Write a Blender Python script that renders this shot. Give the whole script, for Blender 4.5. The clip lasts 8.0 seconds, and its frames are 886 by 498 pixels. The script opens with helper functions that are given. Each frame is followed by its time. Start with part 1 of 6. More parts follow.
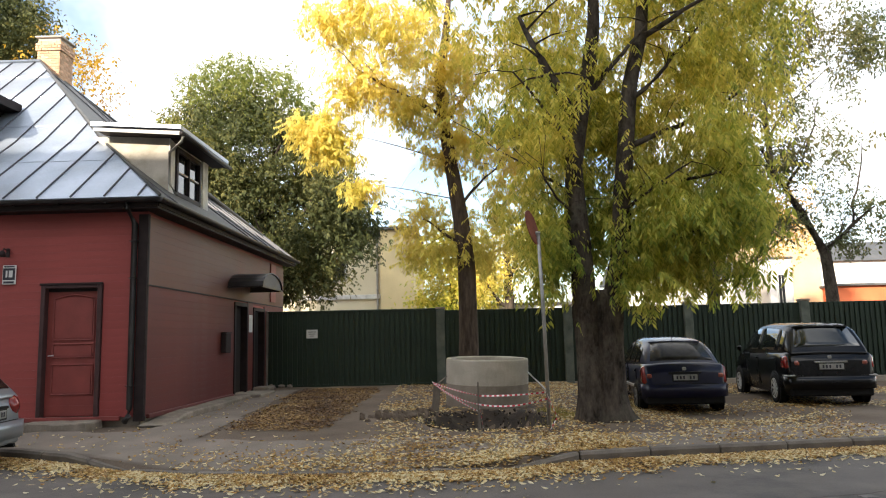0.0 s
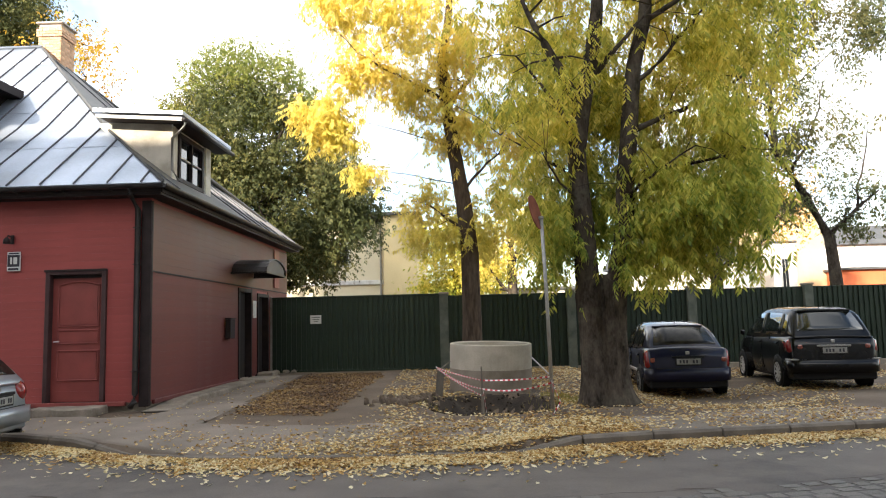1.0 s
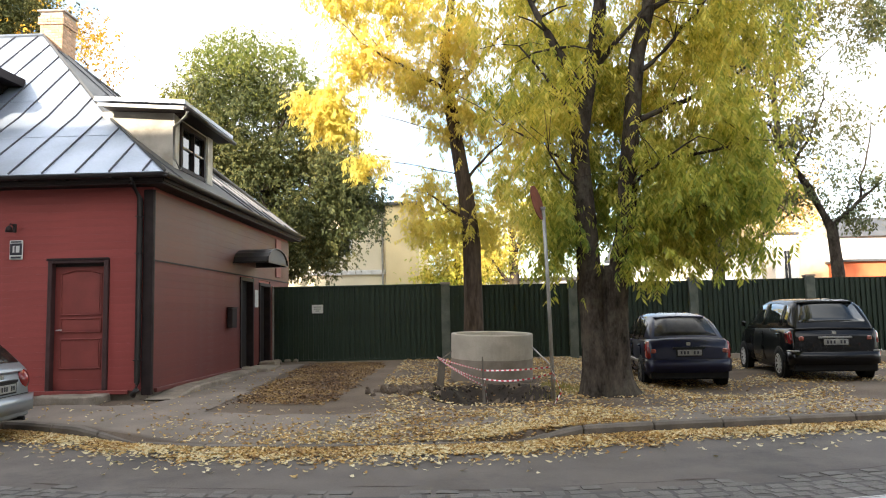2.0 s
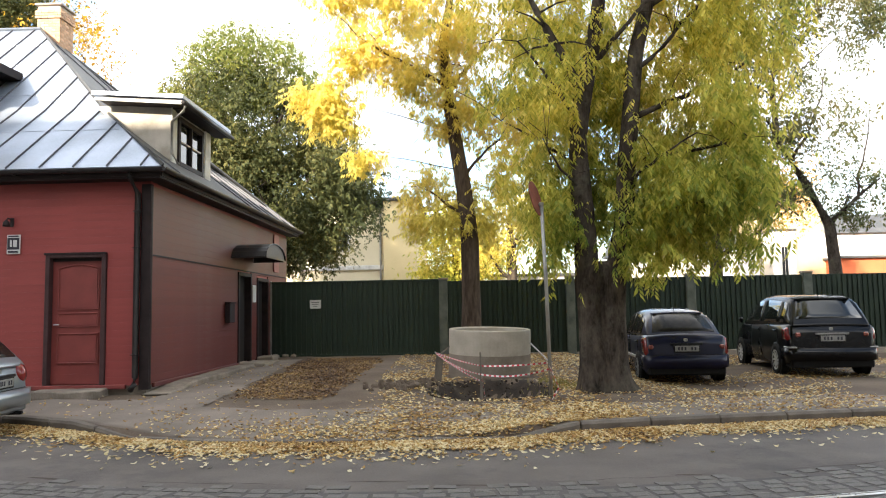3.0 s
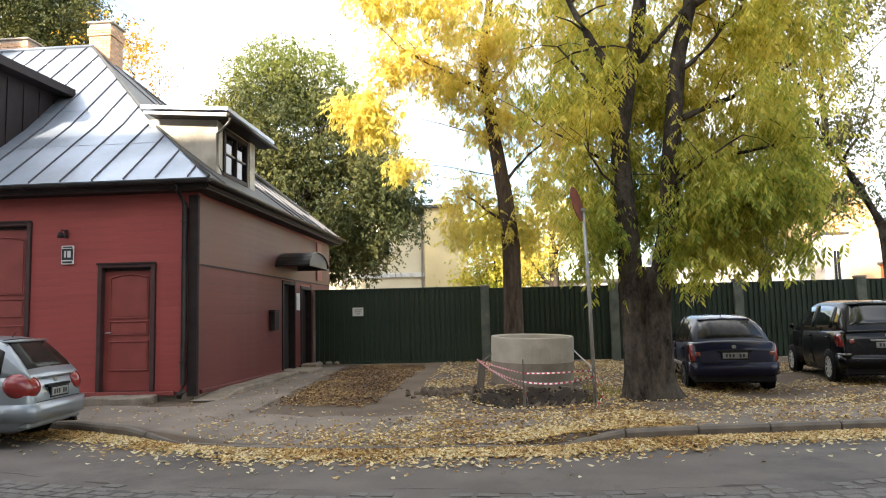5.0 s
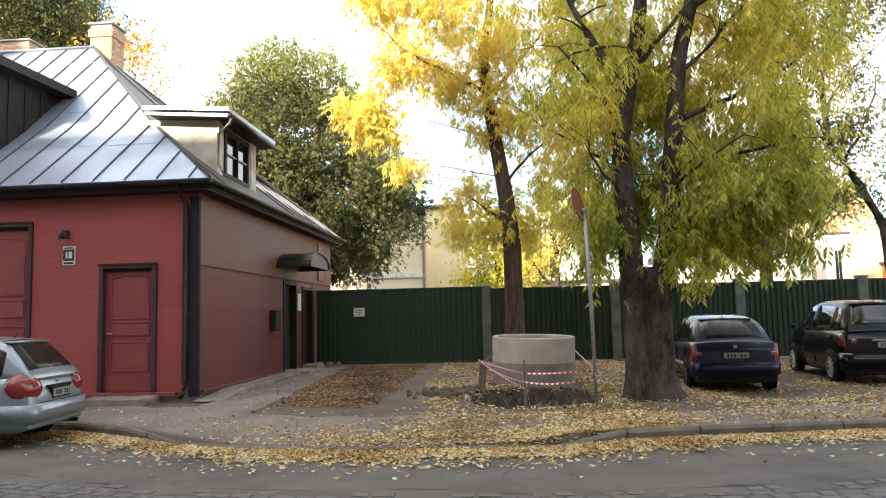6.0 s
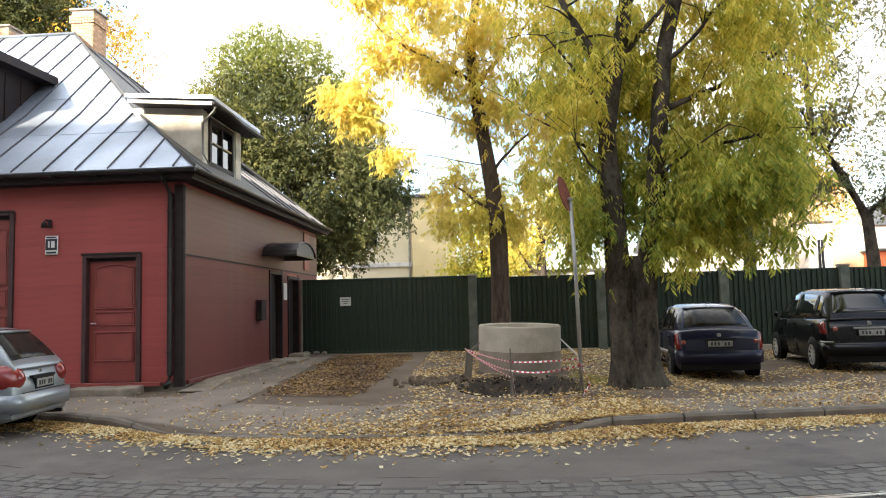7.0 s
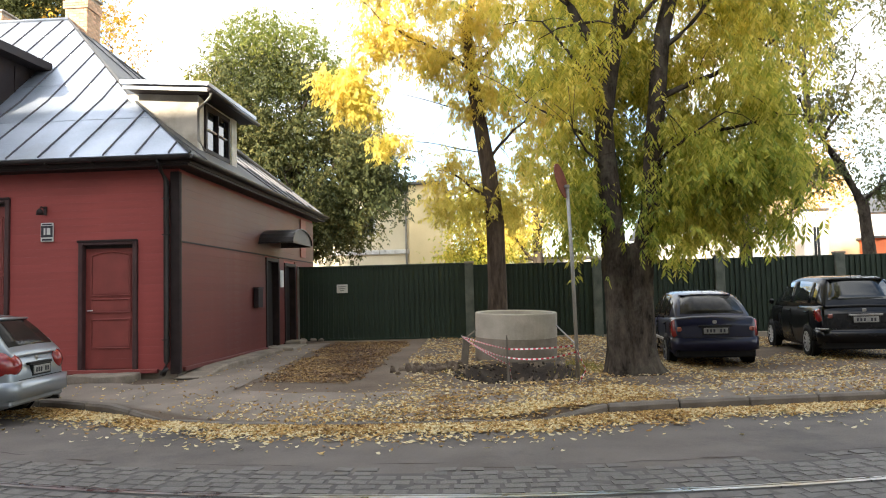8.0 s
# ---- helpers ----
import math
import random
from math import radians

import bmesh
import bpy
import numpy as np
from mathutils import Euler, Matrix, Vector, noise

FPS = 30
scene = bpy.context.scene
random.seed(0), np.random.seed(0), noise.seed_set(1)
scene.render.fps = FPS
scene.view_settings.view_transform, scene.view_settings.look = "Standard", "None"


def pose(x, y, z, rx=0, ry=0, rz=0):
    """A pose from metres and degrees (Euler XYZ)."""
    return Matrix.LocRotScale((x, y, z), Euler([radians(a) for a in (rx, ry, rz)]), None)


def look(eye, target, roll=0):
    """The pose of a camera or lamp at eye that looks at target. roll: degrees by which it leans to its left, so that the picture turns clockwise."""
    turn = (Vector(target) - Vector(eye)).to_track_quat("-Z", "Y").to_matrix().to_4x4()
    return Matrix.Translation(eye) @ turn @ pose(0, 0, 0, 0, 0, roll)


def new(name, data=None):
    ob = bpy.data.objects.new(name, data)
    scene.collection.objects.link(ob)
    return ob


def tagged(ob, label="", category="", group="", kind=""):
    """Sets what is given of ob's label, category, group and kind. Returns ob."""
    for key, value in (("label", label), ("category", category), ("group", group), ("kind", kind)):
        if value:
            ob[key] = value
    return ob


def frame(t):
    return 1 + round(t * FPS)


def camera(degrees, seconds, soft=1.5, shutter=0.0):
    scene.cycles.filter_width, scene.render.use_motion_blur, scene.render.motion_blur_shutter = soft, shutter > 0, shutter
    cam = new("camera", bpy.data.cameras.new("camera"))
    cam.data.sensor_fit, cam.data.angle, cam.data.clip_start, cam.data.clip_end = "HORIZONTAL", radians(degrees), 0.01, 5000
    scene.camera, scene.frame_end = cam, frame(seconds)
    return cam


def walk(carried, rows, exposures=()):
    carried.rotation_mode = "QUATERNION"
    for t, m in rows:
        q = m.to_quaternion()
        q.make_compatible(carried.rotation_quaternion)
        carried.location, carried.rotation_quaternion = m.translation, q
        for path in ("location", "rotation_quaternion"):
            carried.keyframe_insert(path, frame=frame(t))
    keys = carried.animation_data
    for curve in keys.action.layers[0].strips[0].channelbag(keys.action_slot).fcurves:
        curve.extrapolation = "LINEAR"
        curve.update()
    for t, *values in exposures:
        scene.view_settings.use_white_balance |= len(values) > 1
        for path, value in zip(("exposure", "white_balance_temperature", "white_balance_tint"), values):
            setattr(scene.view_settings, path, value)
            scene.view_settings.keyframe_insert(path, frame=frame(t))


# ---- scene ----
cam = camera(63.0, 8.0, soft=1.1)
EYE = 1.65
ROWS = [
    (0.0, 97.085, 1.235, 1.602),
    (0.5, 96.541, 1.392, 1.695),
    (1.0, 95.923, 1.410, 1.873),
    (1.5, 95.493, 1.210, 2.053),
    (3.0, 94.789, 1.026, 1.821),
    (3.5, 94.888, 1.254, 2.621),
    (4.0, 95.173, 1.132, 3.786),
    (4.5, 95.352, 1.068, 4.904),
    (6.0, 95.444, 1.316, 5.216),
    (6.5, 95.148, 1.481, 4.671),
    (7.0, 94.563, 1.431, 4.141),
    (7.5, 94.049, 1.248, 3.984),
    (8.0, 93.543, 1.436, 3.878),
]
walk(cam, [(t, pose(0, 0, EYE, rx, ry, rz)) for t, rx, ry, rz in ROWS],
     [(0.0, 1.51), (0.5, 1.66), (1.0, 1.77), (1.5, 1.84), (3.0, 1.91), (8.0, 1.93)])

# ---- world and sun: low sun behind the street, from the viewer's left ----
SUN_EL, SUN_AZ = radians(20), radians(204)   # azimuth clockwise from +y
world = bpy.data.worlds.new("world")
scene.world = world
world.use_nodes = True
wn, wl = world.node_tree.nodes, world.node_tree.links
wn.clear()
sky = wn.new("ShaderNodeTexSky")
sky.sky_type, sky.sun_disc = "NISHITA", False
sky.sun_elevation, sky.sun_rotation = SUN_EL, SUN_AZ
tc = wn.new("ShaderNodeTexCoord")
cl = wn.new("ShaderNodeTexNoise")
cl.inputs["Scale"].default_value, cl.inputs["Detail"].default_value = 2.2, 6
cr = wn.new("ShaderNodeValToRGB")
cr.color_ramp.elements[0].position, cr.color_ramp.elements[1].position = 0.42, 0.64
mx = wn.new("ShaderNodeMixRGB")
mx.inputs[2].default_value = (9.5, 9.4, 9.2, 1)
bg = wn.new("ShaderNodeBackground")
bg.inputs["Strength"].default_value = 0.11
out = wn.new("ShaderNodeOutputWorld")
wl.new(tc.outputs["Generated"], cl.inputs["Vector"])
wl.new(cl.outputs["Fac"], cr.inputs["Fac"])
wl.new(cr.outputs["Color"], mx.inputs[0])
wl.new(sky.outputs["Color"], mx.inputs[1])
wl.new(mx.outputs["Color"], bg.inputs["Color"])
wl.new(bg.outputs["Background"], out.inputs["Surface"])
sun = new("sun", bpy.data.lights.new("sun", "SUN"))
sun.data.energy, sun.data.angle, sun.data.color = 3.4, radians(0.5), (1.0, 0.88, 0.72)
to_sun = Vector((math.sin(SUN_AZ) * math.cos(SUN_EL), math.cos(SUN_AZ) * math.cos(SUN_EL), math.sin(SUN_EL)))
sun.matrix_world = look(to_sun * 60, (0, 0, 0))


# ---- materials ----
def nodes_of(name):
    m = bpy.data.materials.new(name)
    m.use_nodes = True
    n, l = m.node_tree.nodes, m.node_tree.links
    return m, n, l, n["Principled BSDF"]


def surface(name, dark, light, scale=6, rough=0.8, metal=0.0, bump=0.15, fine=60, stretch=(1, 1, 1), jitter=0.0, stain=None, spec=0.4, coat=0.0):
    """Two scales of noise between two colours, fine grain as relief, optional stains and per-piece variation."""
    m, n, l, b = nodes_of(name)
    tex = n.new("ShaderNodeTexCoord")
    mp = n.new("ShaderNodeMapping")
    mp.inputs["Scale"].default_value = stretch
    l.new(tex.outputs["Object"], mp.inputs["Vector"])
    big = n.new("ShaderNodeTexNoise")
    big.inputs["Scale"].default_value, big.inputs["Detail"].default_value = scale, 5
    small = n.new("ShaderNodeTexNoise")
    small.inputs["Scale"].default_value, small.inputs["Detail"].default_value = fine, 4
    l.new(mp.outputs["Vector"], big.inputs["Vector"])
    l.new(mp.outputs["Vector"], small.inputs["Vector"])
    add = n.new("ShaderNodeMath")
    add.operation = "MULTIPLY_ADD"
    l.new(small.outputs["Fac"], add.inputs[0])
    add.inputs[1].default_value = 0.45
    l.new(big.outputs["Fac"], add.inputs[2])
    ramp = n.new("ShaderNodeValToRGB")
    ramp.color_ramp.elements[0].position, ramp.color_ramp.elements[1].position = 0.5, 0.95
    ramp.color_ramp.elements[0].color, ramp.color_ramp.elements[1].color = (*dark, 1), (*light, 1)
    l.new(add.outputs[0], ramp.inputs["Fac"])
    col = ramp.outputs["Color"]
    if stain:
        sn = n.new("ShaderNodeTexNoise")
        sn.inputs["Scale"].default_value, sn.inputs["Detail"].default_value, sn.inputs["Roughness"].default_value = scale * 0.35, 8, 0.7
        sr = n.new("ShaderNodeValToRGB")
        sr.color_ramp.elements[0].position, sr.color_ramp.elements[1].position = 0.52, 0.66
        sm = n.new("ShaderNodeMixRGB")
        sm.inputs[2].default_value = (*stain, 1)
        l.new(tex.outputs["Object"], sn.inputs["Vector"])
        l.new(sn.outputs["Fac"], sr.inputs["Fac"])
        half = n.new("ShaderNodeMath")
        half.operation = "MULTIPLY"
        half.inputs[1].default_value = 0.7
        l.new(sr.outputs["Color"], half.inputs[0])
        l.new(half.outputs[0], sm.inputs[0])
        l.new(col, sm.inputs[1])
        col = sm.outputs["Color"]
    if jitter:
        oi = n.new("ShaderNodeObjectInfo")
        hs = n.new("ShaderNodeHueSaturation")
        mr = n.new("ShaderNodeMapRange")
        mr.inputs["To Min"].default_value, mr.inputs["To Max"].default_value = 1 - jitter, 1 + jitter
        l.new(oi.outputs["Random"], mr.inputs["Value"])
        l.new(mr.outputs["Result"], hs.inputs["Value"])
        l.new(col, hs.inputs["Color"])
        col = hs.outputs["Color"]
    l.new(col, b.inputs["Base Color"])
    bp = n.new("ShaderNodeBump")
    bp.inputs["Strength"].default_value, bp.inputs["Distance"].default_value = bump, 0.01
    l.new(small.outputs["Fac"], bp.inputs["Height"])
    l.new(bp.outputs["Normal"], b.inputs["Normal"])
    rr = n.new("ShaderNodeMapRange")
    rr.inputs["To Min"].default_value, rr.inputs["To Max"].default_value = max(rough - 0.12, 0.02), min(rough + 0.12, 1)
    l.new(big.outputs["Fac"], rr.inputs["Value"])
    l.new(rr.outputs["Result"], b.inputs["Roughness"])
    b.inputs["Metallic"].default_value, b.inputs["Specular IOR Level"].default_value = metal, spec
    b.inputs["Coat Weight"].default_value, b.inputs["Coat Roughness"].default_value = coat, 0.06
    return m


def plain(name, color, rough=0.5, metal=0.0, coat=0.0):
    m, n, l, b = nodes_of(name)
    b.inputs["Base Color"].default_value = (*color, 1)
    b.inputs["Roughness"].default_value, b.inputs["Metallic"].default_value = rough, metal
    b.inputs["Coat Weight"].default_value, b.inputs["Coat Roughness"].default_value = coat, 0.05
    return m


def leaf_material(name, stops, scale=0.35, glow=0.45, spread=0.3):
    """Thin leaves that let light through; colour drifts through the crown and from leaf to leaf."""
    m, n, l, b = nodes_of(name)
    n.remove(b)
    tex = n.new("ShaderNodeTexCoord")
    no = n.new("ShaderNodeTexNoise")
    no.inputs["Scale"].default_value, no.inputs["Detail"].default_value = scale, 2
    l.new(tex.outputs["Object"], no.inputs["Vector"])
    geo = n.new("ShaderNodeNewGeometry")
    ad = n.new("ShaderNodeMath")
    ad.operation = "MULTIPLY_ADD"
    ad.inputs[1].default_value = spread
    l.new(geo.outputs["Random Per Island"], ad.inputs[0])
    l.new(no.outputs["Fac"], ad.inputs[2])
    ramp = n.new("ShaderNodeValToRGB")
    el = ramp.color_ramp.elements
    while len(el) < len(stops):
        el.new(0.5)
    for e, (p, c) in zip(el, stops):
        e.position, e.color = p, (*c, 1)
    l.new(ad.outputs[0], ramp.inputs["Fac"])
    d = n.new("ShaderNodeBsdfPrincipled")
    d.inputs["Roughness"].default_value, d.inputs["Specular IOR Level"].default_value = 0.55, 0.25
    t = n.new("ShaderNodeBsdfTranslucent")
    mix = n.new("ShaderNodeMixShader")
    mix.inputs[0].default_value = glow
    l.new(ramp.outputs["Color"], d.inputs["Base Color"])
    l.new(ramp.outputs["Color"], t.inputs["Color"])
    l.new(d.outputs[0], mix.inputs[1])
    l.new(t.outputs[0], mix.inputs[2])
    l.new(mix.outputs[0], n["Material Output"].inputs["Surface"])
    return m


def glass_dark(name, color, rough=0.03):
    m = plain(name, color, rough, 0.0, 0.0)
    m.node_tree.nodes["Principled BSDF"].inputs["Specular IOR Level"].default_value = 0.6
    return m


M_ASPHALT = surface("asphalt", (0.073, 0.062, 0.055), (0.133, 0.115, 0.103), 1.2, 0.85, bump=0.4, fine=90, stain=(0.035, 0.034, 0.033))
M_DIRT = surface("trodden_dirt", (0.085, 0.064, 0.048), (0.17, 0.132, 0.1), 0.9, 0.95, bump=0.6, fine=45, stain=(0.1, 0.075, 0.055), spec=0.15)
M_PAVE = surface("pavement_asphalt", (0.145, 0.121, 0.1), (0.245, 0.206, 0.172), 1.1, 0.92, bump=0.4, fine=70, stain=(0.13, 0.11, 0.09), spec=0.2)
M_SOIL = surface("dark_soil", (0.018, 0.013, 0.01), (0.055, 0.041, 0.03), 5, 0.95, bump=0.8, fine=40)
M_KERB = surface("kerb_stone", (0.09, 0.076, 0.062), (0.17, 0.145, 0.12), 4, 0.9, bump=0.4, fine=80, jitter=0.12)
M_COBBLE = surface("cobble_stone", (0.085, 0.078, 0.071), (0.15, 0.138, 0.128), 6, 0.75, bump=0.5, fine=70, jitter=0.13)
M_DUST = surface("packed_road_dust", (0.05, 0.047, 0.044), (0.095, 0.088, 0.082), 3, 0.95, bump=0.3)
M_STEEL = surface("rail_steel", (0.35, 0.35, 0.36), (0.6, 0.6, 0.6), 5, 0.3, 1.0, 0.05)
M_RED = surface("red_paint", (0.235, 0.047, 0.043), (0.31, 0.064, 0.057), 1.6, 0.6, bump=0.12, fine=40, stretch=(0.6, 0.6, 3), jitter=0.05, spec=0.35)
M_REDDOOR = surface("red_brown_paint", (0.185, 0.04, 0.035), (0.245, 0.054, 0.046), 3, 0.5, bump=0.08, fine=60)
M_TRIM = surface("brown_trim_paint", (0.016, 0.011, 0.011), (0.034, 0.024, 0.024), 4, 0.6, bump=0.1, spec=0.2)
M_FRAME = surface("purple_brown_frame_paint", (0.04, 0.02, 0.02), (0.07, 0.036, 0.036), 4, 0.55, bump=0.1, spec=0.3)
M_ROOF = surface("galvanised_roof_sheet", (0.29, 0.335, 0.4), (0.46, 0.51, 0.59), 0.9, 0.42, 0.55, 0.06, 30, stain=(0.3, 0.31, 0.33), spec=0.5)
M_ROOFDARK = surface("dark_roof_sheet", (0.07, 0.073, 0.073), (0.135, 0.135, 0.133), 1.2, 0.6, 0.3, 0.1, 30, stain=(0.16, 0.155, 0.145))
# Seam metal is coloured dark so each rib carries its shadow line.
M_SEAM = plain("seam_shadow_metal", (0.1, 0.1, 0.11), 0.5, 0.5)
M_GUTTER = surface("dark_gutter_metal", (0.018, 0.016, 0.016), (0.045, 0.04, 0.039), 3, 0.4, 0.4, 0.05)
M_CHEEK = surface("dormer_plaster", (0.42, 0.38, 0.32), (0.6, 0.56, 0.48), 2, 0.9, bump=0.2, stain=(0.3, 0.26, 0.2))
M_WHITE = surface("weathered_white_paint", (0.5, 0.49, 0.46), (0.75, 0.74, 0.7), 4, 0.7, bump=0.1, stain=(0.4, 0.37, 0.32))
M_BRICK = surface("yellow_red_brick", (0.52, 0.3, 0.18), (0.72, 0.5, 0.34), 5, 0.9, bump=0.3, jitter=0.2)
M_MORTAR = surface("mortar", (0.4, 0.35, 0.3), (0.55, 0.5, 0.43), 6, 0.95)
# Fence green is darker than the gate's: tree shade put into the paint.
M_GREEN = surface("shaded_green_fence_paint", (0.011, 0.021, 0.013), (0.019, 0.033, 0.021), 1.5, 0.5, bump=0.06, fine=40, jitter=0.1, stain=(0.03, 0.042, 0.03), spec=0.35)
M_GATE = surface("lighter_green_gate_paint", (0.013, 0.025, 0.016), (0.023, 0.04, 0.026), 1.2, 0.5, bump=0.05, fine=40, stain=(0.03, 0.042, 0.03), spec=0.35)
# Side-wall reds: the front's red made darker, browner above the band.
M_REDSIDE = surface("dark_brown_red_paint", (0.1, 0.038, 0.024), (0.14, 0.05, 0.032), 1.4, 0.55, bump=0.12, fine=40, stretch=(0.6, 0.6, 3), jitter=0.05, spec=0.4, stain=(0.13, 0.055, 0.04))
M_REDLOW = surface("dark_dusty_red_paint", (0.105, 0.027, 0.023), (0.145, 0.038, 0.031), 1.4, 0.6, bump=0.12, fine=40, stretch=(0.6, 0.6, 3), jitter=0.05, spec=0.35, stain=(0.15, 0.06, 0.05))
M_POST = surface("fence_post_concrete", (0.06, 0.075, 0.06), (0.13, 0.14, 0.12), 4, 0.85, bump=0.3)
M_CONCRETE = surface("grey_concrete", (0.36, 0.325, 0.265), (0.54, 0.49, 0.41), 1.6, 0.92, bump=0.35, fine=55, stain=(0.3, 0.26, 0.21), spec=0.2)
M_CONCRETE_LOW = surface("damp_concrete", (0.2, 0.17, 0.135), (0.31, 0.27, 0.22), 1.8, 0.9, bump=0.35, fine=55, stain=(0.16, 0.13, 0.1), spec=0.2)
M_LEDGE = surface("mossy_old_concrete", (0.16, 0.136, 0.11), (0.31, 0.265, 0.218), 3, 0.92, bump=0.5, fine=45, stain=(0.13, 0.11, 0.085), spec=0.15)
M_BARK = surface("grey_brown_bark", (0.013, 0.0105, 0.0085), (0.1, 0.081, 0.064), 6, 0.95, bump=1.0, fine=30, stretch=(1, 1, 0.4), spec=0.08, stain=(0.105, 0.095, 0.075))
M_BARK_LIGHT = surface("brown_bark", (0.035, 0.026, 0.02), (0.12, 0.09, 0.07), 8, 0.95, bump=1.0, fine=30, stretch=(1, 1, 0.22), spec=0.1)
M_POLE = surface("galvanised_pole", (0.22, 0.21, 0.19), (0.36, 0.35, 0.33), 5, 0.5, 0.6, 0.1)
M_WOOD = surface("old_grey_wood", (0.1, 0.085, 0.07), (0.2, 0.17, 0.14), 6, 0.9, bump=0.3, stretch=(1, 1, 0.2))
M_TAPE_W = plain("white_tape", (0.75, 0.72, 0.7), 0.4)
M_TAPE_R = plain("red_tape", (0.55, 0.03, 0.05), 0.4)
M_YELLOWHOUSE = surface("cream_render", (0.62, 0.5, 0.27), (0.75, 0.62, 0.36), 0.5, 0.9, bump=0.1, fine=20)
M_CREAM = surface("pale_cream_render", (0.66, 0.58, 0.4), (0.78, 0.7, 0.52), 0.5, 0.9, bump=0.1, fine=20)
M_WHITEHOUSE = surface("white_render", (0.66, 0.63, 0.58), (0.8, 0.77, 0.72), 0.5, 0.9, bump=0.1, fine=20)
M_TANHOUSE = surface("tan_render", (0.5, 0.34, 0.2), (0.66, 0.48, 0.31), 0.5, 0.9, bump=0.1, fine=20)
M_ORANGE = surface("orange_sheet", (0.6, 0.13, 0.05), (0.7, 0.2, 0.08), 0.8, 0.7)
M_STREETWALL = surface("street_wall_render", (0.3, 0.28, 0.25), (0.42, 0.39, 0.35), 0.4, 0.9)
M_PANE = glass_dark("window_glass", (0.02, 0.022, 0.025))
M_TYRE = surface("tyre_rubber", (0.008, 0.008, 0.008), (0.018, 0.018, 0.018), 9, 0.85, spec=0.2)
M_RIM = surface("alloy", (0.5, 0.5, 0.5), (0.65, 0.65, 0.64), 9, 0.35, 0.3, 0.02)
M_HUBCAP = surface("grey_hubcap", (0.12, 0.12, 0.125), (0.2, 0.2, 0.2), 9, 0.5, 0.3, 0.02)
M_BLACKPLASTIC = surface("black_plastic", (0.005, 0.005, 0.0055), (0.012, 0.012, 0.012), 12, 0.6, spec=0.2)
M_TAIL = plain("red_lens", (0.2, 0.012, 0.011), 0.2, 0.0, 0.5)
M_LENS_CLEAR = plain("clear_lens", (0.26, 0.06, 0.04), 0.2, 0.0, 0.8)
M_NUMBER = plain("plate_white", (0.6, 0.6, 0.58), 0.5)
M_BAR = plain("dark_lettering", (0.02, 0.02, 0.03), 0.6)
M_ASTRA = surface("navy_car_paint", (0.005, 0.006, 0.022), (0.009, 0.01, 0.03), 2, 0.5, 0.0, 0.0, spec=0.1, coat=0.55)
M_BLACKCAR = surface("black_car_paint", (0.002, 0.002, 0.003), (0.004, 0.004, 0.005), 2, 0.5, 0.0, 0.0, spec=0.05, coat=0.5)
M_SILVER = surface("silver_blue_car_paint", (0.21, 0.24, 0.265), (0.26, 0.29, 0.315), 2, 0.36, 0.5, 0.0, coat=0.6)
# Low specular and brown-black stand in for dark trees mirrored in the panes.
M_DULLGLASS = surface("dull_car_glass", (0.012, 0.011, 0.01), (0.03, 0.027, 0.022), 6, 0.15, spec=0.12)
# Plate white toned down to grey for the shade it stands in.
M_PLATE = surface("shaded_number_plate", (0.2, 0.2, 0.19), (0.32, 0.32, 0.3), 8, 0.5)
M_CARGLASS = glass_dark("car_glass", (0.015, 0.018, 0.018), 0.02)
M_RUST = surface("rusty_sign_back", (0.14, 0.04, 0.025), (0.24, 0.08, 0.05), 6, 0.8)
# Near-black colour stands in for the unlit inside and side-door recesses.
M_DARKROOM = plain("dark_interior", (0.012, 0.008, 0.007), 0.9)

YEL, OLI, GRN = (0.62, 0.43, 0.03), (0.3, 0.27, 0.025), (0.13, 0.19, 0.025)
M_LEAF_MAIN = leaf_material("ash_leaves", [(0.36, (0.18, 0.25, 0.045)), (0.55, (0.42, 0.43, 0.075)), (0.74, (0.68, 0.6, 0.1)), (0.95, (0.86, 0.72, 0.17))], 0.45, 0.55, 0.42)
M_LEAF_LOW = leaf_material("green_ash_leaves", [(0.36, (0.16, 0.23, 0.045)), (0.58, (0.34, 0.38, 0.065)), (0.8, (0.58, 0.54, 0.1)), (1.0, (0.76, 0.64, 0.15))], 0.5, 0.6, 0.42)
M_LEAF_YEL = leaf_material("yellow_leaves", [(0.3, (0.48, 0.46, 0.1)), (0.52, (0.7, 0.6, 0.13)), (0.85, (0.86, 0.71, 0.2))], 0.4, 0.5)
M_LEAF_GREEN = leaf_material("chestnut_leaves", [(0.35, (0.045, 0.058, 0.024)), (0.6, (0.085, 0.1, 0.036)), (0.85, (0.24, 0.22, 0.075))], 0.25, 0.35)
# Lighter yellow-green: sun on the chestnut's top put into the leaf colour.
M_LEAF_CHTOP = leaf_material("sunlit_top_chestnut_leaves", [(0.35, (0.1, 0.13, 0.035)), (0.6, (0.19, 0.23, 0.055)), (0.85, (0.36, 0.35, 0.09))], 0.3, 0.4)
M_LEAF_GREY = leaf_material("willow_grey_leaves", [(0.35, (0.07, 0.09, 0.04)), (0.6, (0.12, 0.14, 0.06)), (0.85, (0.2, 0.17, 0.06))], 0.3)
M_LEAF_ORANGE = leaf_material("orange_leaves", [(0.35, (0.3, 0.15, 0.02)), (0.6, (0.55, 0.33, 0.04)), (0.85, (0.65, 0.42, 0.06))], 0.4)
M_LITTER = leaf_material("fallen_leaves", [(0.28, (0.09, 0.045, 0.019)), (0.5, (0.24, 0.127, 0.04)), (0.72, (0.44, 0.265, 0.08)), (0.9, (0.54, 0.375, 0.14)), (1.0, (0.66, 0.55, 0.32))], 0.8, 0.15, 0.7)


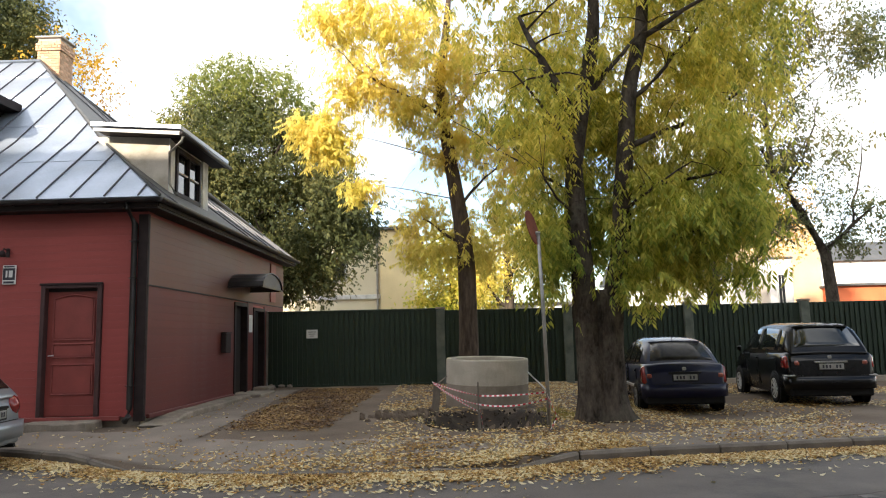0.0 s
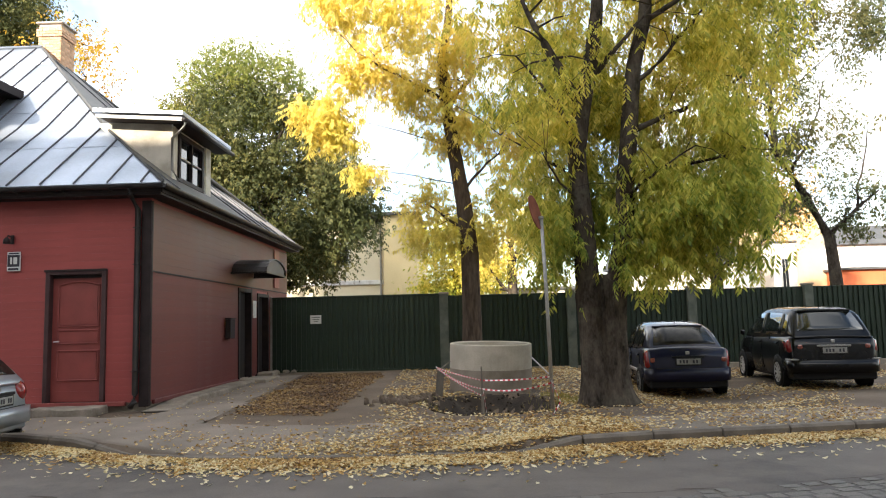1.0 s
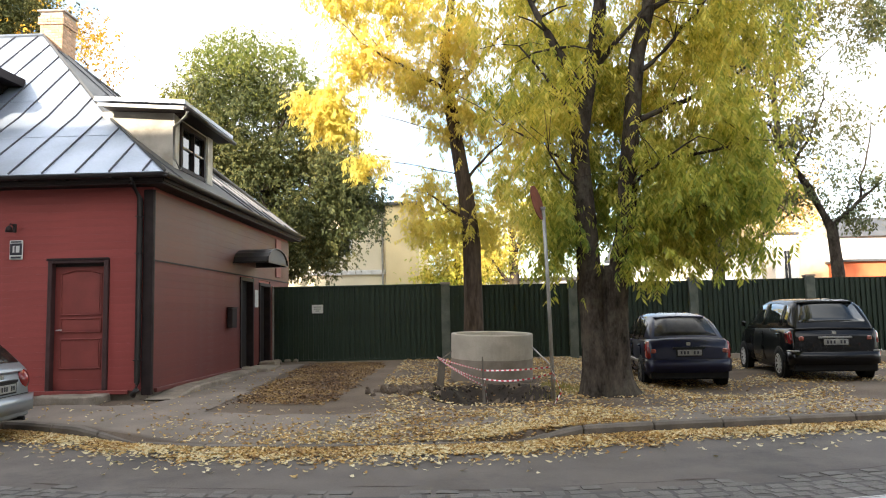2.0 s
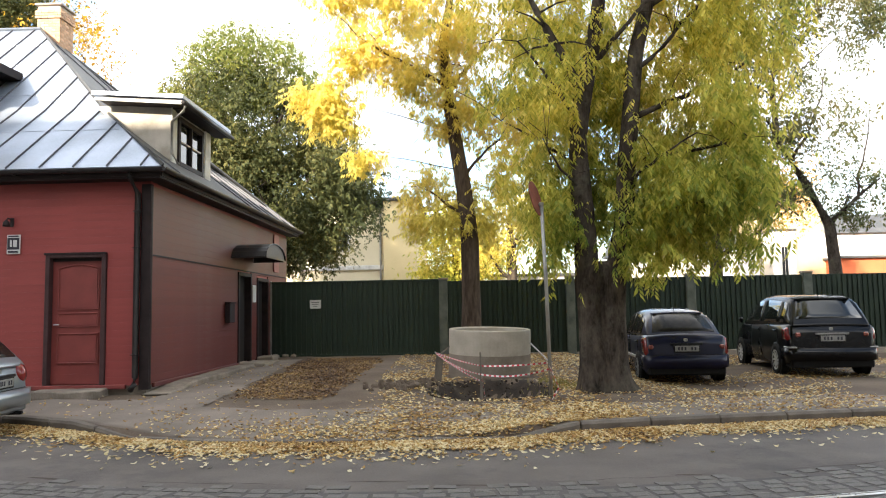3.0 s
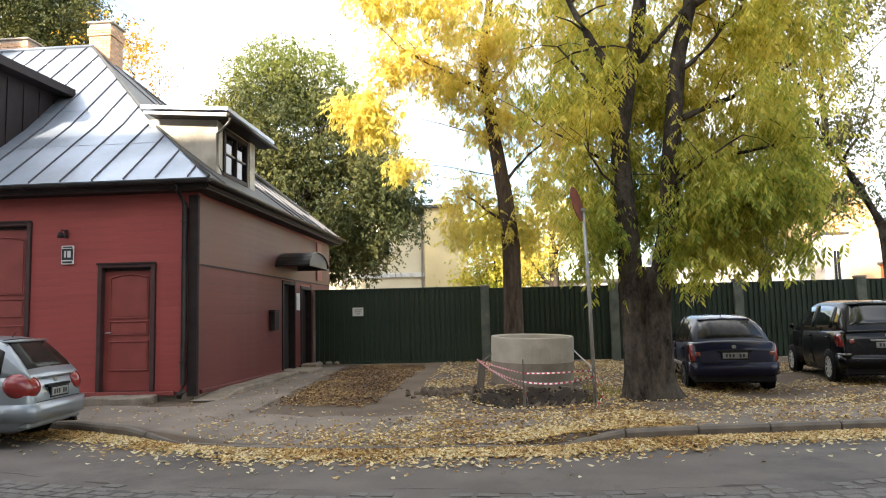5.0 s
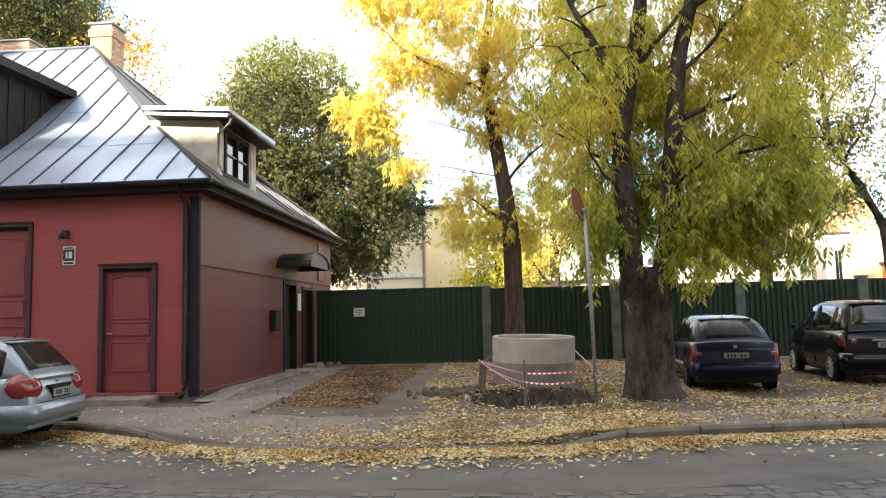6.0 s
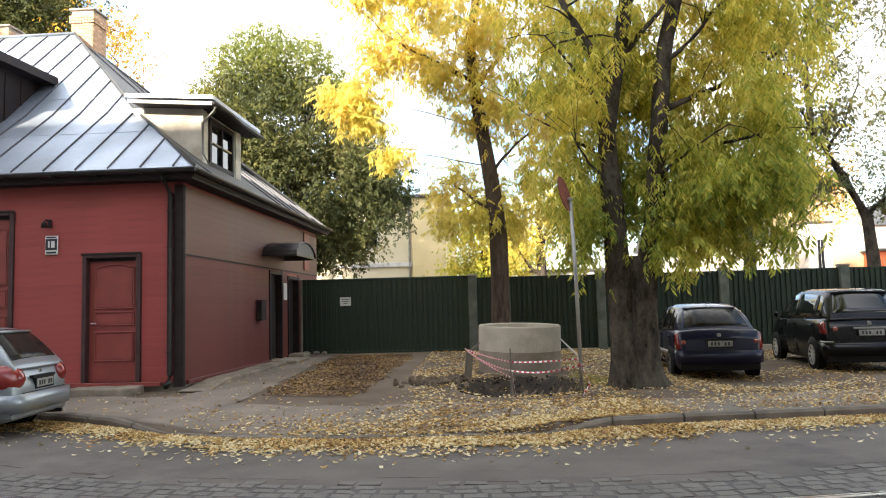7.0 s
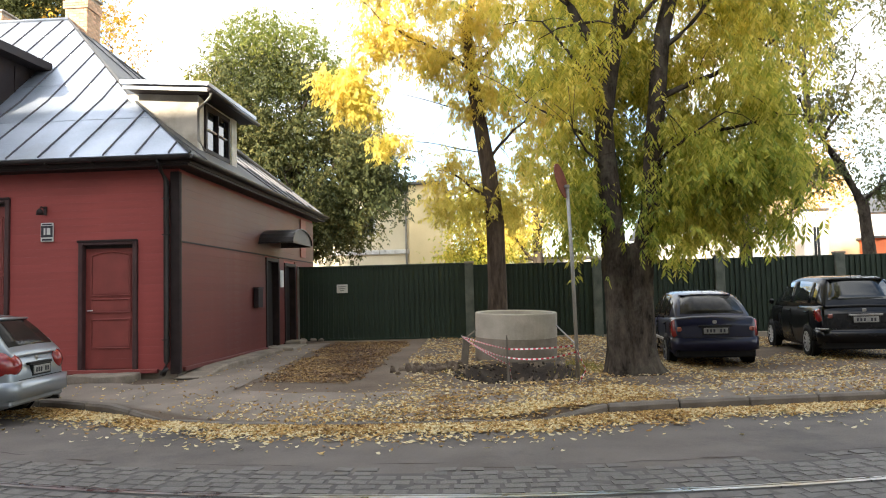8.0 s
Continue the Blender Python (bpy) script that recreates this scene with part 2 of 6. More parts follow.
# ---- mesh helpers ----
def link(name, bm, mat, parent=None, smooth=False):
    me = bpy.data.meshes.new(name)
    bm.to_mesh(me)
    bm.free()
    if smooth:
        for p in me.polygons:
            p.use_smooth = True
    for m in (mat if isinstance(mat, (list, tuple)) else [mat]):
        me.materials.append(m)
    ob = new(name, me)
    if parent:
        ob.parent = parent
    return ob


def part(name, bm, mat, parent, label="", smooth=False):
    return tagged(link(name, bm, mat, parent, smooth), label)


def thing(name, at, label, category, group="", kind="", rz=0):
    ob = new(name)
    ob.empty_display_size = 0.1
    ob.matrix_basis = pose(*at, 0, 0, rz)
    return tagged(ob, label, category, group, kind)


def box(x0, x1, y0, y1, z0, z1, bevel=0.0, bm=None):
    bm = bm or bmesh.new()
    r = bmesh.ops.create_cube(bm, size=1)
    for v in r["verts"]:
        v.co = Vector(((x0 + x1) / 2 + v.co.x * (x1 - x0), (y0 + y1) / 2 + v.co.y * (y1 - y0), (z0 + z1) / 2 + v.co.z * (z1 - z0)))
    if bevel:
        es = list({e for v in r["verts"] for e in v.link_edges})
        bmesh.ops.bevel(bm, geom=es, offset=bevel, segments=1, affect="EDGES")
    return bm


def prism(points, axis, a, b, bm=None):
    """A polygon (pairs in the two other axes, in order) pushed from a to b along an axis."""
    bm = bm or bmesh.new()
    def put(p, w):
        return (w, p[0], p[1]) if axis == "x" else ((p[0], w, p[1]) if axis == "y" else (p[0], p[1], w))
    lo = [bm.verts.new(put(p, a)) for p in points]
    hi = [bm.verts.new(put(p, b)) for p in points]
    n = len(points)
    bm.faces.new(lo)
    bm.faces.new(list(reversed(hi)))
    for i in range(n):
        bm.faces.new((lo[i], hi[i], hi[(i + 1) % n], lo[(i + 1) % n]))
    bmesh.ops.recalc_face_normals(bm, faces=bm.faces)
    return bm


def slab(quad, thick, bm=None):
    """A sheet through four corners, thickened downwards along its normal."""
    bm = bm or bmesh.new()
    q = [Vector(p) for p in quad]
    n = (q[1] - q[0]).cross(q[2] - q[0]).normalized()
    if n.z < 0:
        n = -n
    top = [bm.verts.new(p) for p in q]
    low = [bm.verts.new(p - n * thick) for p in q]
    k = len(q)
    bm.faces.new(top)
    bm.faces.new(list(reversed(low)))
    for i in range(k):
        bm.faces.new((top[i], low[i], low[(i + 1) % k], top[(i + 1) % k]))
    bmesh.ops.recalc_face_normals(bm, faces=bm.faces)
    return bm


def tube(path, radii, sides=8, bm=None, wobble=0.0, rnd=None):
    """A tapered tube along points, capped."""
    bm = bm or bmesh.new()
    pts = [Vector(p) for p in path]
    rings = []
    for i, p in enumerate(pts):
        d = (pts[min(i + 1, len(pts) - 1)] - pts[max(i - 1, 0)]).normalized()
        a = d.orthogonal().normalized() if abs(d.z) < 0.9 else Vector((1, 0, 0)).cross(d).normalized()
        b = d.cross(a)
        r = radii[i] if isinstance(radii, (list, tuple)) else radii
        ring = []
        for k in range(sides):
            t = 2 * math.pi * k / sides
            w = r * (1 + (wobble * rnd.uniform(-1, 1) if rnd else 0))
            ring.append(bm.verts.new(p + (a * math.cos(t) + b * math.sin(t)) * w))
        rings.append(ring)
    for r0, r1 in zip(rings, rings[1:]):
        for k in range(sides):
            bm.faces.new((r0[k], r0[(k + 1) % sides], r1[(k + 1) % sides], r1[k]))
    bm.faces.new(list(reversed(rings[0])))
    bm.faces.new(rings[-1])
    bmesh.ops.recalc_face_normals(bm, faces=bm.faces)
    return bm


def lathe(profile, sides=24, bm=None):
    """(radius, z) pairs turned round z."""
    bm = bm or bmesh.new()
    rings = [[bm.verts.new((r * math.cos(2 * math.pi * k / sides), r * math.sin(2 * math.pi * k / sides), z)) for k in range(sides)] for r, z in profile]
    for r0, r1 in zip(rings, rings[1:]):
        for k in range(sides):
            bm.faces.new((r0[k], r0[(k + 1) % sides], r1[(k + 1) % sides], r1[k]))
    return bm


# ---- ground: one sheet; the road is level, the yard rises gently towards the fence ----
KERB = [(-60, 20.0), (-18, 13.0), (-9, 11.65), (-6.8, 11.0), (-5.6, 10.4), (-4.6, 9.72), (-3.4, 9.32), (-2.0, 9.2), (0.5, 9.3), (1.3, 9.78), (2.6, 10.1), (5.4, 10.6), (9, 11.2), (16, 12.6), (60, 18.0)]


def kerb_y(x):
    """The line of the kerb: it swings out towards the road at the drive."""
    for (xa, ya), (xb, yb) in zip(KERB, KERB[1:]):
        if x <= xb:
            return ya + (yb - ya) * (x - xa) / (xb - xa)
    return KERB[-1][1]


PIT = (0.42, 13.2, 1.12, 1.4)                  # centre and half-widths of the dug hole


def ground_z(x, y):
    k = kerb_y(x)
    if y < k:
        return 0.0
    drive = max(0.0, 1 - abs((x + 2.0) / 2.6) ** 4)          # lowered crossing
    rise = min((y - k) / 12.0, 1.0) * 0.17
    edge = 0.12 - 0.1 * drive * max(0.0, 1 - (y - k) / 2.0)
    n = min((y - k) / 1.2, 1.0) * noise.noise((x * 0.7, y * 0.7, 0.3)) * 0.03 + min((y - k) / 1.2, 1.0) * noise.noise((x * 2.3, y * 2.3, 1.3)) * 0.012
    ramp = min((y - k) / 0.05, 1.0)
    pit = 0.0
    d = math.hypot((x - PIT[0]) / PIT[2], (y - PIT[1]) / PIT[3]) + 0.12 * noise.noise((x * 1.9, y * 1.9, 6))
    if d < 1:
        pit = -0.3 * min(1.0, (1 - d * d) * 2.2)
    elif d < 1.35:
        pit = 0.05 * math.sin(math.pi * (d - 1) / 0.35)           # thrown-up rim
    park = max(0.0, min(1.0, (x - 2.9) / 1.3)) * max(0.0, min(1.0, (y - k - 1.4) / 2.2))   # the parking place lies lower
    return (edge * ramp + rise * (1 - 0.75 * park) + n * ramp) - 0.1 * park * (1 - 0.9 * max(0.0, min(1.0, (x - 5.3) / 1.0))) + pit


def grid_sheet(name, xs, ys, zf, mat, label, category):
    verts = [(x, y, zf(x, y)) for y in ys for x in xs]
    w = len(xs)
    faces = [(j * w + i, j * w + i + 1, (j + 1) * w + i + 1, (j + 1) * w + i) for j in range(len(ys) - 1) for i in range(w - 1)]
    me = bpy.data.meshes.new(name)
    me.from_pydata(verts, [], faces)
    for p in me.polygons:
        p.use_smooth = True
    me.materials.append(mat)
    return tagged(new(name, me), label, category, kind="structure")


def steps(a, b, s):
    n = max(1, round((b - a) / s))
    return [a + (b - a) * i / n for i in range(n + 1)]


gx = [-900, -200, -60, -25] + steps(-18, 16, 0.16) + [25, 60, 200, 900]


def kerb_grid(name, xs, offs, zf, mat, label, category):
    """A sheet whose rows keep their distance from the kerb; offs(x) gives the y of each row in a column."""
    cols = [offs(x) for x in xs]
    n = len(cols[0])
    verts = [(x, y, zf(x, y)) for x, c in zip(xs, cols) for y in c]
    faces = [(i * n + j, (i + 1) * n + j, (i + 1) * n + j + 1, i * n + j + 1) for i in range(len(xs) - 1) for j in range(n - 1)]
    me = bpy.data.meshes.new(name)
    me.from_pydata(verts, [], faces)
    for p in me.polygons:
        p.use_smooth = True
    me.materials.append(mat)
    return tagged(new(name, me), label, category, kind="structure")


def ground_rows(x):
    k = kerb_y(max(-18, min(16, x)))
    near = [k + 0.06 + (25 - k) * i / 120 for i in range(121)]
    return [-900, -200, -60, -20, -8, 0, k - 1.5, k - 0.2, k + 0.0] + near + [30, 45, 70, 200, 900]


ground = kerb_grid("ground", gx, ground_rows, lambda x, y: ground_z(max(-18, min(16, x)), min(y, 24)) if y > 0 else 0.0, M_DIRT,
                   "trodden grey-brown dirt yard, bare and uneven, strewn with leaves", "ground")
road = grid_sheet("road", [-300, -60] + steps(-18, 16, 0.5) + [60, 300], [0.0, 0.12, 0.4, 0.8, 1.0],
                  lambda x, y: 0.0, M_ASPHALT, "worn dark grey asphalt street", "road")
for v in road.data.vertices:                                     # the strip follows the kerb
    k = kerb_y(max(-18, min(16, v.co.x)))
    v.co.y = -3.0 + v.co.y * (k - 0.02 + 3.0)
    v.co.z = 0.006

# ---- house ----
HX, HY, HB, HW = -5.98, 13.5, 24.0, -19.0      # corner, front, back, far end
ZB, ZT, EAVE = 0.34, 4.2, 4.42
OV = 0.36
house = thing("house", (HX, HY, 0), "one-storey red boarded house with a grey sheet-metal hipped roof", "house")


def hpart(name, bm, mat, label="", parent=None, smooth=False):
    """A part of the house, given in world places."""
    bm.transform(Matrix.Translation((-HX, -HY, 0)))
    return part(name, bm, mat, parent or house, label, smooth)


D1 = (-7.97, -6.80, ZB, 2.84)       # street door: x from, x to, sill, head
D2 = (-10.75, -9.38, ZB, 3.73)
S1 = (18.83, 20.0, 0.3, 2.74)       # side doors: y from, y to
S2 = (20.55, 21.7, 0.3, 2.66)
for x0, x1, z0, z1 in ((HW, D2[0], ZB, ZT), (D2[1], D1[0], ZB, ZT), (D1[1], HX, ZB, ZT), (D1[0], D1[1], D1[3], ZT), (D2[0], D2[1], D2[3], ZT)):
    hpart("front_wall", box(x0, x1, HY + 0.025, HY + 0.3, z0, z1), M_RED)
for y0, y1, z0, z1 in ((HY + 0.3, S1[0], ZB, ZT), (S1[1], S2[0], ZB, ZT), (S2[1], HB, ZB, ZT), (S1[0], S1[1], S1[3], ZT), (S2[0], S2[1], S2[3], ZT)):
    hpart("side_wall", box(HX - 0.3, HX - 0.025, y0, y1, z0, z1), M_RED)
hpart("back_wall", box(HW, HX - 0.3, HB - 0.3, HB, ZB, ZT), M_RED)
hpart("end_wall", box(HW, HW + 0.3, HY + 0.3, HB - 0.3, ZB, ZT), M_RED)
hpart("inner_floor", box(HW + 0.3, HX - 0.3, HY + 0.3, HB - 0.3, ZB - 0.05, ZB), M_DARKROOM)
plinth = box(HW, HX - 0.05, HY + 0.05, HB, -0.1, ZB)
hpart("plinth", plinth, M_CONCRETE_LOW, "rough grey concrete plinth")

# roof: equal hips
RY = 19.2
RUN = RY - (HY - OV)
RX = HX + OV - RUN
RZ = 9.62
SL = (RZ - EAVE) / RUN
ex, ey0, ey1 = HX + OV, HY - OV, HB + OV
R1, DROP = 2.3, 0.2                                   # the slopes flatten a little towards the eaves


def roof_z(r):
    """Height of a slope at a run r from the eave."""
    z1 = EAVE + SL * R1 - DROP
    return EAVE + (z1 - EAVE) * r / R1 if r < R1 else z1 + (RZ - z1) * (r - R1) / (RUN - R1)


zk = roof_z(R1)
hpart("front_roof", slab([(HW, ey0, EAVE), (ex, ey0, EAVE), (ex - R1, ey0 + R1, zk), (HW, ey0 + R1, zk)], 0.05), M_ROOF, "pale grey standing-seam roof sheets")
hpart("front_roof", slab([(HW, ey0 + R1, zk), (ex - R1, ey0 + R1, zk), (RX, RY, RZ), (HW, RY, RZ)], 0.05), M_ROOF, "pale grey standing-seam roof sheets")
BK = ey1 - R1 * (ey1 - RY) / RUN
# Side and back slopes take a darker sheet colour than the front.
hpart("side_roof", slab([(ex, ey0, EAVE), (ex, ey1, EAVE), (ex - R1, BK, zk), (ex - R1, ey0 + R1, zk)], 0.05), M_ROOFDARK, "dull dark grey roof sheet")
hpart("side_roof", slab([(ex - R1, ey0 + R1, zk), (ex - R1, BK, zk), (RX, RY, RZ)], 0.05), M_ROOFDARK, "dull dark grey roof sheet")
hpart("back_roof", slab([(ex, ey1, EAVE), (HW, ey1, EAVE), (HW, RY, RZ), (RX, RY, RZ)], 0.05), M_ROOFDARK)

# ---- fence along the yard ----
FY = 22.0
fence = thing("fence", (-0.8, FY, 0.27), "dark green ribbed sheet fence between square concrete posts", "fence")


def ribbed(x0, x1, z0, z1, parent, off, pitch=0.15, mat=None):
    bm = box(0, pitch - 0.055, -0.02, 0.02, 0, z1 - z0, 0.006)
    me = link("board", bm, mat or M_GREEN, parent)
    n = int((x1 - x0) / pitch)
    for i in range(n):
        o = me if i == 0 else new("board", me.data)
        o.parent = parent
        o.location = (x0 + i * pitch - off[0], -0.02, z0 - off[2])


POSTS = [-0.68, 3.15, 6.75, 10.2, 13.7]
for x in POSTS:
    bm = box(x - 0.13 + 0.8, x + 0.13 + 0.8, -0.13, 0.13, -0.4, 2.28, 0.015)
    p = part("post", bm, M_POST, fence, "weathered green-grey square post")
    part("cap", box(x + 0.8 - 0.15, x + 0.8 + 0.15, -0.15, 0.15, 2.28, 2.34, 0.012), M_CONCRETE_LOW, p, "pale mossy cap")
for a, b in zip(POSTS, POSTS[1:]):
    part("sheet", box(a + 0.93, b + 0.67, 0.0, 0.02, -0.1, 2.24), M_GREEN, fence)
    part("rail", box(a + 0.93, b + 0.67, 0.02, 0.07, 1.9, 1.97), M_GREEN, fence)
    ribbed(a + 0.15, b - 0.15, 0.2, 2.51, fence, (-0.8, FY, 0.27))
gate = thing("gate", (-3.4, FY, 0.3), "closed dark green metal sliding gate with vertical ribs", "gate")
part("sheet", box(-2.58, 2.587, 0.0, 0.03, 0.0, 2.26), M_GATE, gate)
part("wheel_rail", box(-2.6, 2.6, -0.06, 0.06, -0.16, -0.1, 0.01), M_POLE, gate)
part("top_rail", box(-2.58, 2.57, -0.05, -0.002, 2.22, 2.28, 0.006), M_GATE, gate)
part("bottom_rail", box(-2.58, 2.57, -0.05, -0.002, -0.02, 0.06, 0.006), M_GATE, gate)
part("stile", box(-2.6, -2.53, -0.06, 0.04, -0.02, 2.3, 0.006), M_POLE, gate, "pale worn metal edge")
for gx0 in (-2.05, -1.72):
    part("gate_foot", box(gx0 - 0.05, gx0 + 0.05, -0.05, 0.02, -0.2, -0.02, 0.01), M_GATE, gate, "short dark roller foot")
ribbed(-3.4 - 2.5, -3.4 + 2.5, 0.36, 2.52, gate, (-3.4, FY, 0.3), 0.155, M_GATE)
sign = thing("notice_sign", (-4.58, FY - 0.06, 1.88), "small white notice plate on the green gate", "sign")
part("plate", box(-0.17, 0.17, -0.012, 0.0, -0.13, 0.13, 0.004), M_NUMBER, sign)
for i, w in enumerate((0.12, 0.1, 0.06)):
    part("text_bar", box(-w, w, -0.016, -0.012, 0.05 - i * 0.06, 0.07 - i * 0.06), M_POST, sign)

# ---- concrete well ring ----
ring = thing("concrete_ring", (0.47, 15.55, 0.2), "round grey precast concrete well ring standing in a dug pit", "well ring")
ring.matrix_basis = pose(0.47, 15.55, 0.245, 1.7, 1.4, 0)       # it leans a little towards the street
ro, ri = 0.865, 0.775
part("upper_ring", lathe([(ri, 0.5), (ri, 0.96), (ri + 0.012, 0.978), (ro - 0.022, 0.982), (ro - 0.006, 0.974), (ro, 0.955), (ro + 0.002, 0.72), (ro, 0.47), (ri, 0.5)], 64), M_CONCRETE, ring, "pale grey upper part, wet below")
part("lower_ring", lathe([(ri, -0.2), (ri, 0.495), (ro - 0.003, 0.468), (ro + 0.001, 0.2), (ro - 0.004, 0.02), (ro - 0.02, -0.01), (ro - 0.06, -0.2)], 64), M_CONCRETE_LOW, ring, "darker damp lower part")

# ---- trees ----
def leaf_cloud(name, twigs, mat, parent, size, leaflets, rnd, droop=0.5, width=0.32):
    """Many compound leaves: each is a stalk direction with pairs of narrow leaflets, one small folded quad a leaflet."""
    rs = np.random.RandomState(rnd.randint(0, 10 ** 6))
    P = np.array(twigs)
    n = len(P)
    az = rs.uniform(0, 2 * np.pi, n)
    el = rs.normal(-droop, 0.45, n)
    D = np.stack([np.cos(az) * np.cos(el), np.sin(az) * np.cos(el), np.sin(el)], 1)
    S = np.cross(D, [0, 0, 1.0])
    S /= np.linalg.norm(S, axis=1, keepdims=True) + 1e-9
    U = np.cross(S, D)
    L = size * rs.uniform(0.7, 1.3, n)
    out = []
    for k in range(leaflets):
        if leaflets == 1:
            t, sgn = 0.0, 0
        else:
            t, sgn = (k // 2 + 0.6) / (leaflets / 2 + 0.6), (1 if k % 2 else -1)
        base = P + D * (L * t)[:, None]
        ln = L * (0.42 if leaflets > 1 else 1.0) * rs.uniform(0.75, 1.2, n)
        a = D * (0.55 if sgn else 1.0) + S * 0.75 * sgn + U * rs.normal(-0.2, 0.3, n)[:, None] + np.array([0, 0, -0.55])
        a /= np.linalg.norm(a, axis=1, keepdims=True)
        s = np.cross(a, U + S * rs.normal(0, 0.5, n)[:, None])
        s /= np.linalg.norm(s, axis=1, keepdims=True) + 1e-9
        w = (ln * width * 0.5)[:, None]
        mid = base + a * (ln * 0.45)[:, None]
        out.append(np.stack([base, mid + s * w, base + a * ln[:, None], mid - s * w], 1))
    V = np.concatenate(out).reshape(-1, 3)
    q = len(V) // 4
    me = bpy.data.meshes.new(name)
    me.vertices.add(len(V))
    me.vertices.foreach_set("co", V.astype(np.float32).ravel())
    me.loops.add(4 * q)
    me.loops.foreach_set("vertex_index", np.arange(4 * q, dtype=np.int32))
    me.polygons.add(q)
    me.polygons.foreach_set("loop_start", np.arange(0, 4 * q, 4, dtype=np.int32))
    me.update(calc_edges=True)
    me.materials.append(mat)
    ob = new(name, me)
    if parent:
        ob.parent = parent
    return ob


def blob_points(blobs, count, rnd, clump=0.55, clump_n=16, shell=0.35, gap=-0.22):
    """Leaf places in clumps inside ellipsoids (x, y, z, rx, ry, rz, weight)."""
    tot = sum(b[6] for b in blobs)
    pts = []
    for b in blobs:
        m = int(count * b[6] / tot / clump_n)
        for _ in range(m):
            while True:
                v = Vector((rnd.uniform(-1, 1), rnd.uniform(-1, 1), rnd.uniform(-1, 1)))
                if shell < v.length < 1.0 or (v.length < shell and rnd.random() < 0.5):
                    break
            c = Vector((b[0] + v.x * b[3], b[1] + v.y * b[4], b[2] + v.z * b[5]))
            if noise.noise(c * 0.75) < gap:
                continue
            for _ in range(clump_n):
                pts.append((c.x + rnd.gauss(0, clump * 0.5), c.y + rnd.gauss(0, clump * 0.5), c.z + rnd.gauss(0, clump * 0.45)))
    return pts


def limb(bm, start, end, r0, r1, rnd, sag=0.1, n=7, twigs=0, tlen=1.0):
    a, b = Vector(start), Vector(end)
    side = Vector((rnd.uniform(-1, 1), rnd.uniform(-1, 1), rnd.uniform(-0.3, 0.3))) * (b - a).length * sag
    path = [a.lerp(b, i / n) + side * math.sin(math.pi * i / n) + Vector((rnd.gauss(0, 0.02), rnd.gauss(0, 0.02), 0)) * (b - a).length * 0.6 * (0 < i < n) for i in range(n + 1)]
    tube(path, [r0 + (r1 - r0) * i / n for i in range(n + 1)], 8 if r0 > 0.05 else 5, bm, 0.06, rnd)
    for _ in range(twigs):
        p = path[rnd.randint(2, n)]
        d = Vector((rnd.uniform(-1, 1), rnd.uniform(-1, 1), rnd.uniform(-0.5, 0.8))) * tlen
        tube([p, p + d * 0.5 + Vector((0, 0, 0.06)), p + d], [r1 * 0.8, r1 * 0.5, 0.006], 4, bm)
    return path


rnd = random.Random(7)

# the large two-stemmed tree by the pit
ash = thing("ash_tree", (2.33, 12.95, 0.16), "large two-stemmed ash tree with green and yellowing hanging leaves", "tree")
o = Vector((2.33, 12.95, 0.16))
bm = bmesh.new()
sides = 56
# two stems grown together: each level is the union of two circles (height, half gap, radius)
prof = [(-0.15, 0.2, 0.36), (0.0, 0.19, 0.32), (0.1, 0.185, 0.28), (0.25, 0.18, 0.25), (0.45, 0.18, 0.232), (0.7, 0.185, 0.22), (0.95, 0.21, 0.197), (1.2, 0.217, 0.19), (1.45, 0.222, 0.188), (1.7, 0.228, 0.19), (1.9, 0.24, 0.195), (2.1, 0.26, 0.18), (2.3, 0.29, 0.12)]
rings = []
for z, gap, rad in prof:
    ring_v = []
    for k in range(sides):
        t = 2 * math.pi * k / sides
        cs, sn = math.cos(t), math.sin(t)
        ext = 0.0
        for side in (-1, 1):
            b = side * gap * cs
            disc = b * b - gap * gap + rad * rad
            if disc > 0:
                ext = max(ext, b + math.sqrt(disc))
        ext = max(ext, rad * (0.3 if z > 0.5 else 0.75))
        low = max(0.0, 1 - z / 0.5)
        bumps = 1 + 0.1 * low * math.sin(5 * t + 0.6) + 0.045 * math.sin(13 * t + 1.5 * math.sin(2.2 * z)) + 0.03 * math.sin(23 * t + 3 * z) + rnd.uniform(-0.03, 0.03)
        ring_v.append(bm.verts.new((0.08 + ext * bumps * cs + 0.1 * low * low * max(0, cs), ext * bumps * sn * 0.95, z)))
    rings.append(ring_v)
for r0, r1 in zip(rings, rings[1:]):
    for k in range(sides):
        bm.faces.new((r0[k], r0[(k + 1) % sides], r1[(k + 1) % sides], r1[k]))
bm.faces.new(rings[-1])
tube([(-0.1, 0, 1.3), (-0.14, 0, 1.9), (-0.16, 0.0, 2.3), (-0.18, 0.02, 3.0), (-0.23, 0.05, 3.8), (-0.24, 0.08, 4.5), (-0.14, 0.1, 5.2), (-0.03, 0.12, 5.7), (0.17, 0.15, 6.6), (0.28, 0.2, 7.3), (0.4, 0.3, 10)], [0.16, 0.21, 0.215, 0.2, 0.185, 0.175, 0.165, 0.155, 0.135, 0.12, 0.05], 16, bm, 0.05, rnd)
tube([(0.25, 0.05, 1.3), (0.32, 0.05, 1.9), (0.42, 0.05, 2.3), (0.55, 0.08, 3.0), (0.63, 0.1, 4.0), (0.74, 0.12, 4.9), (0.8, 0.14, 5.5), (0.9, 0.16, 6.2), (1.16, 0.2, 7.1), (1.5, 0.3, 10.5)], [0.15, 0.2, 0.205, 0.175, 0.165, 0.155, 0.15, 0.14, 0.12, 0.05], 16, bm, 0.05, rnd)
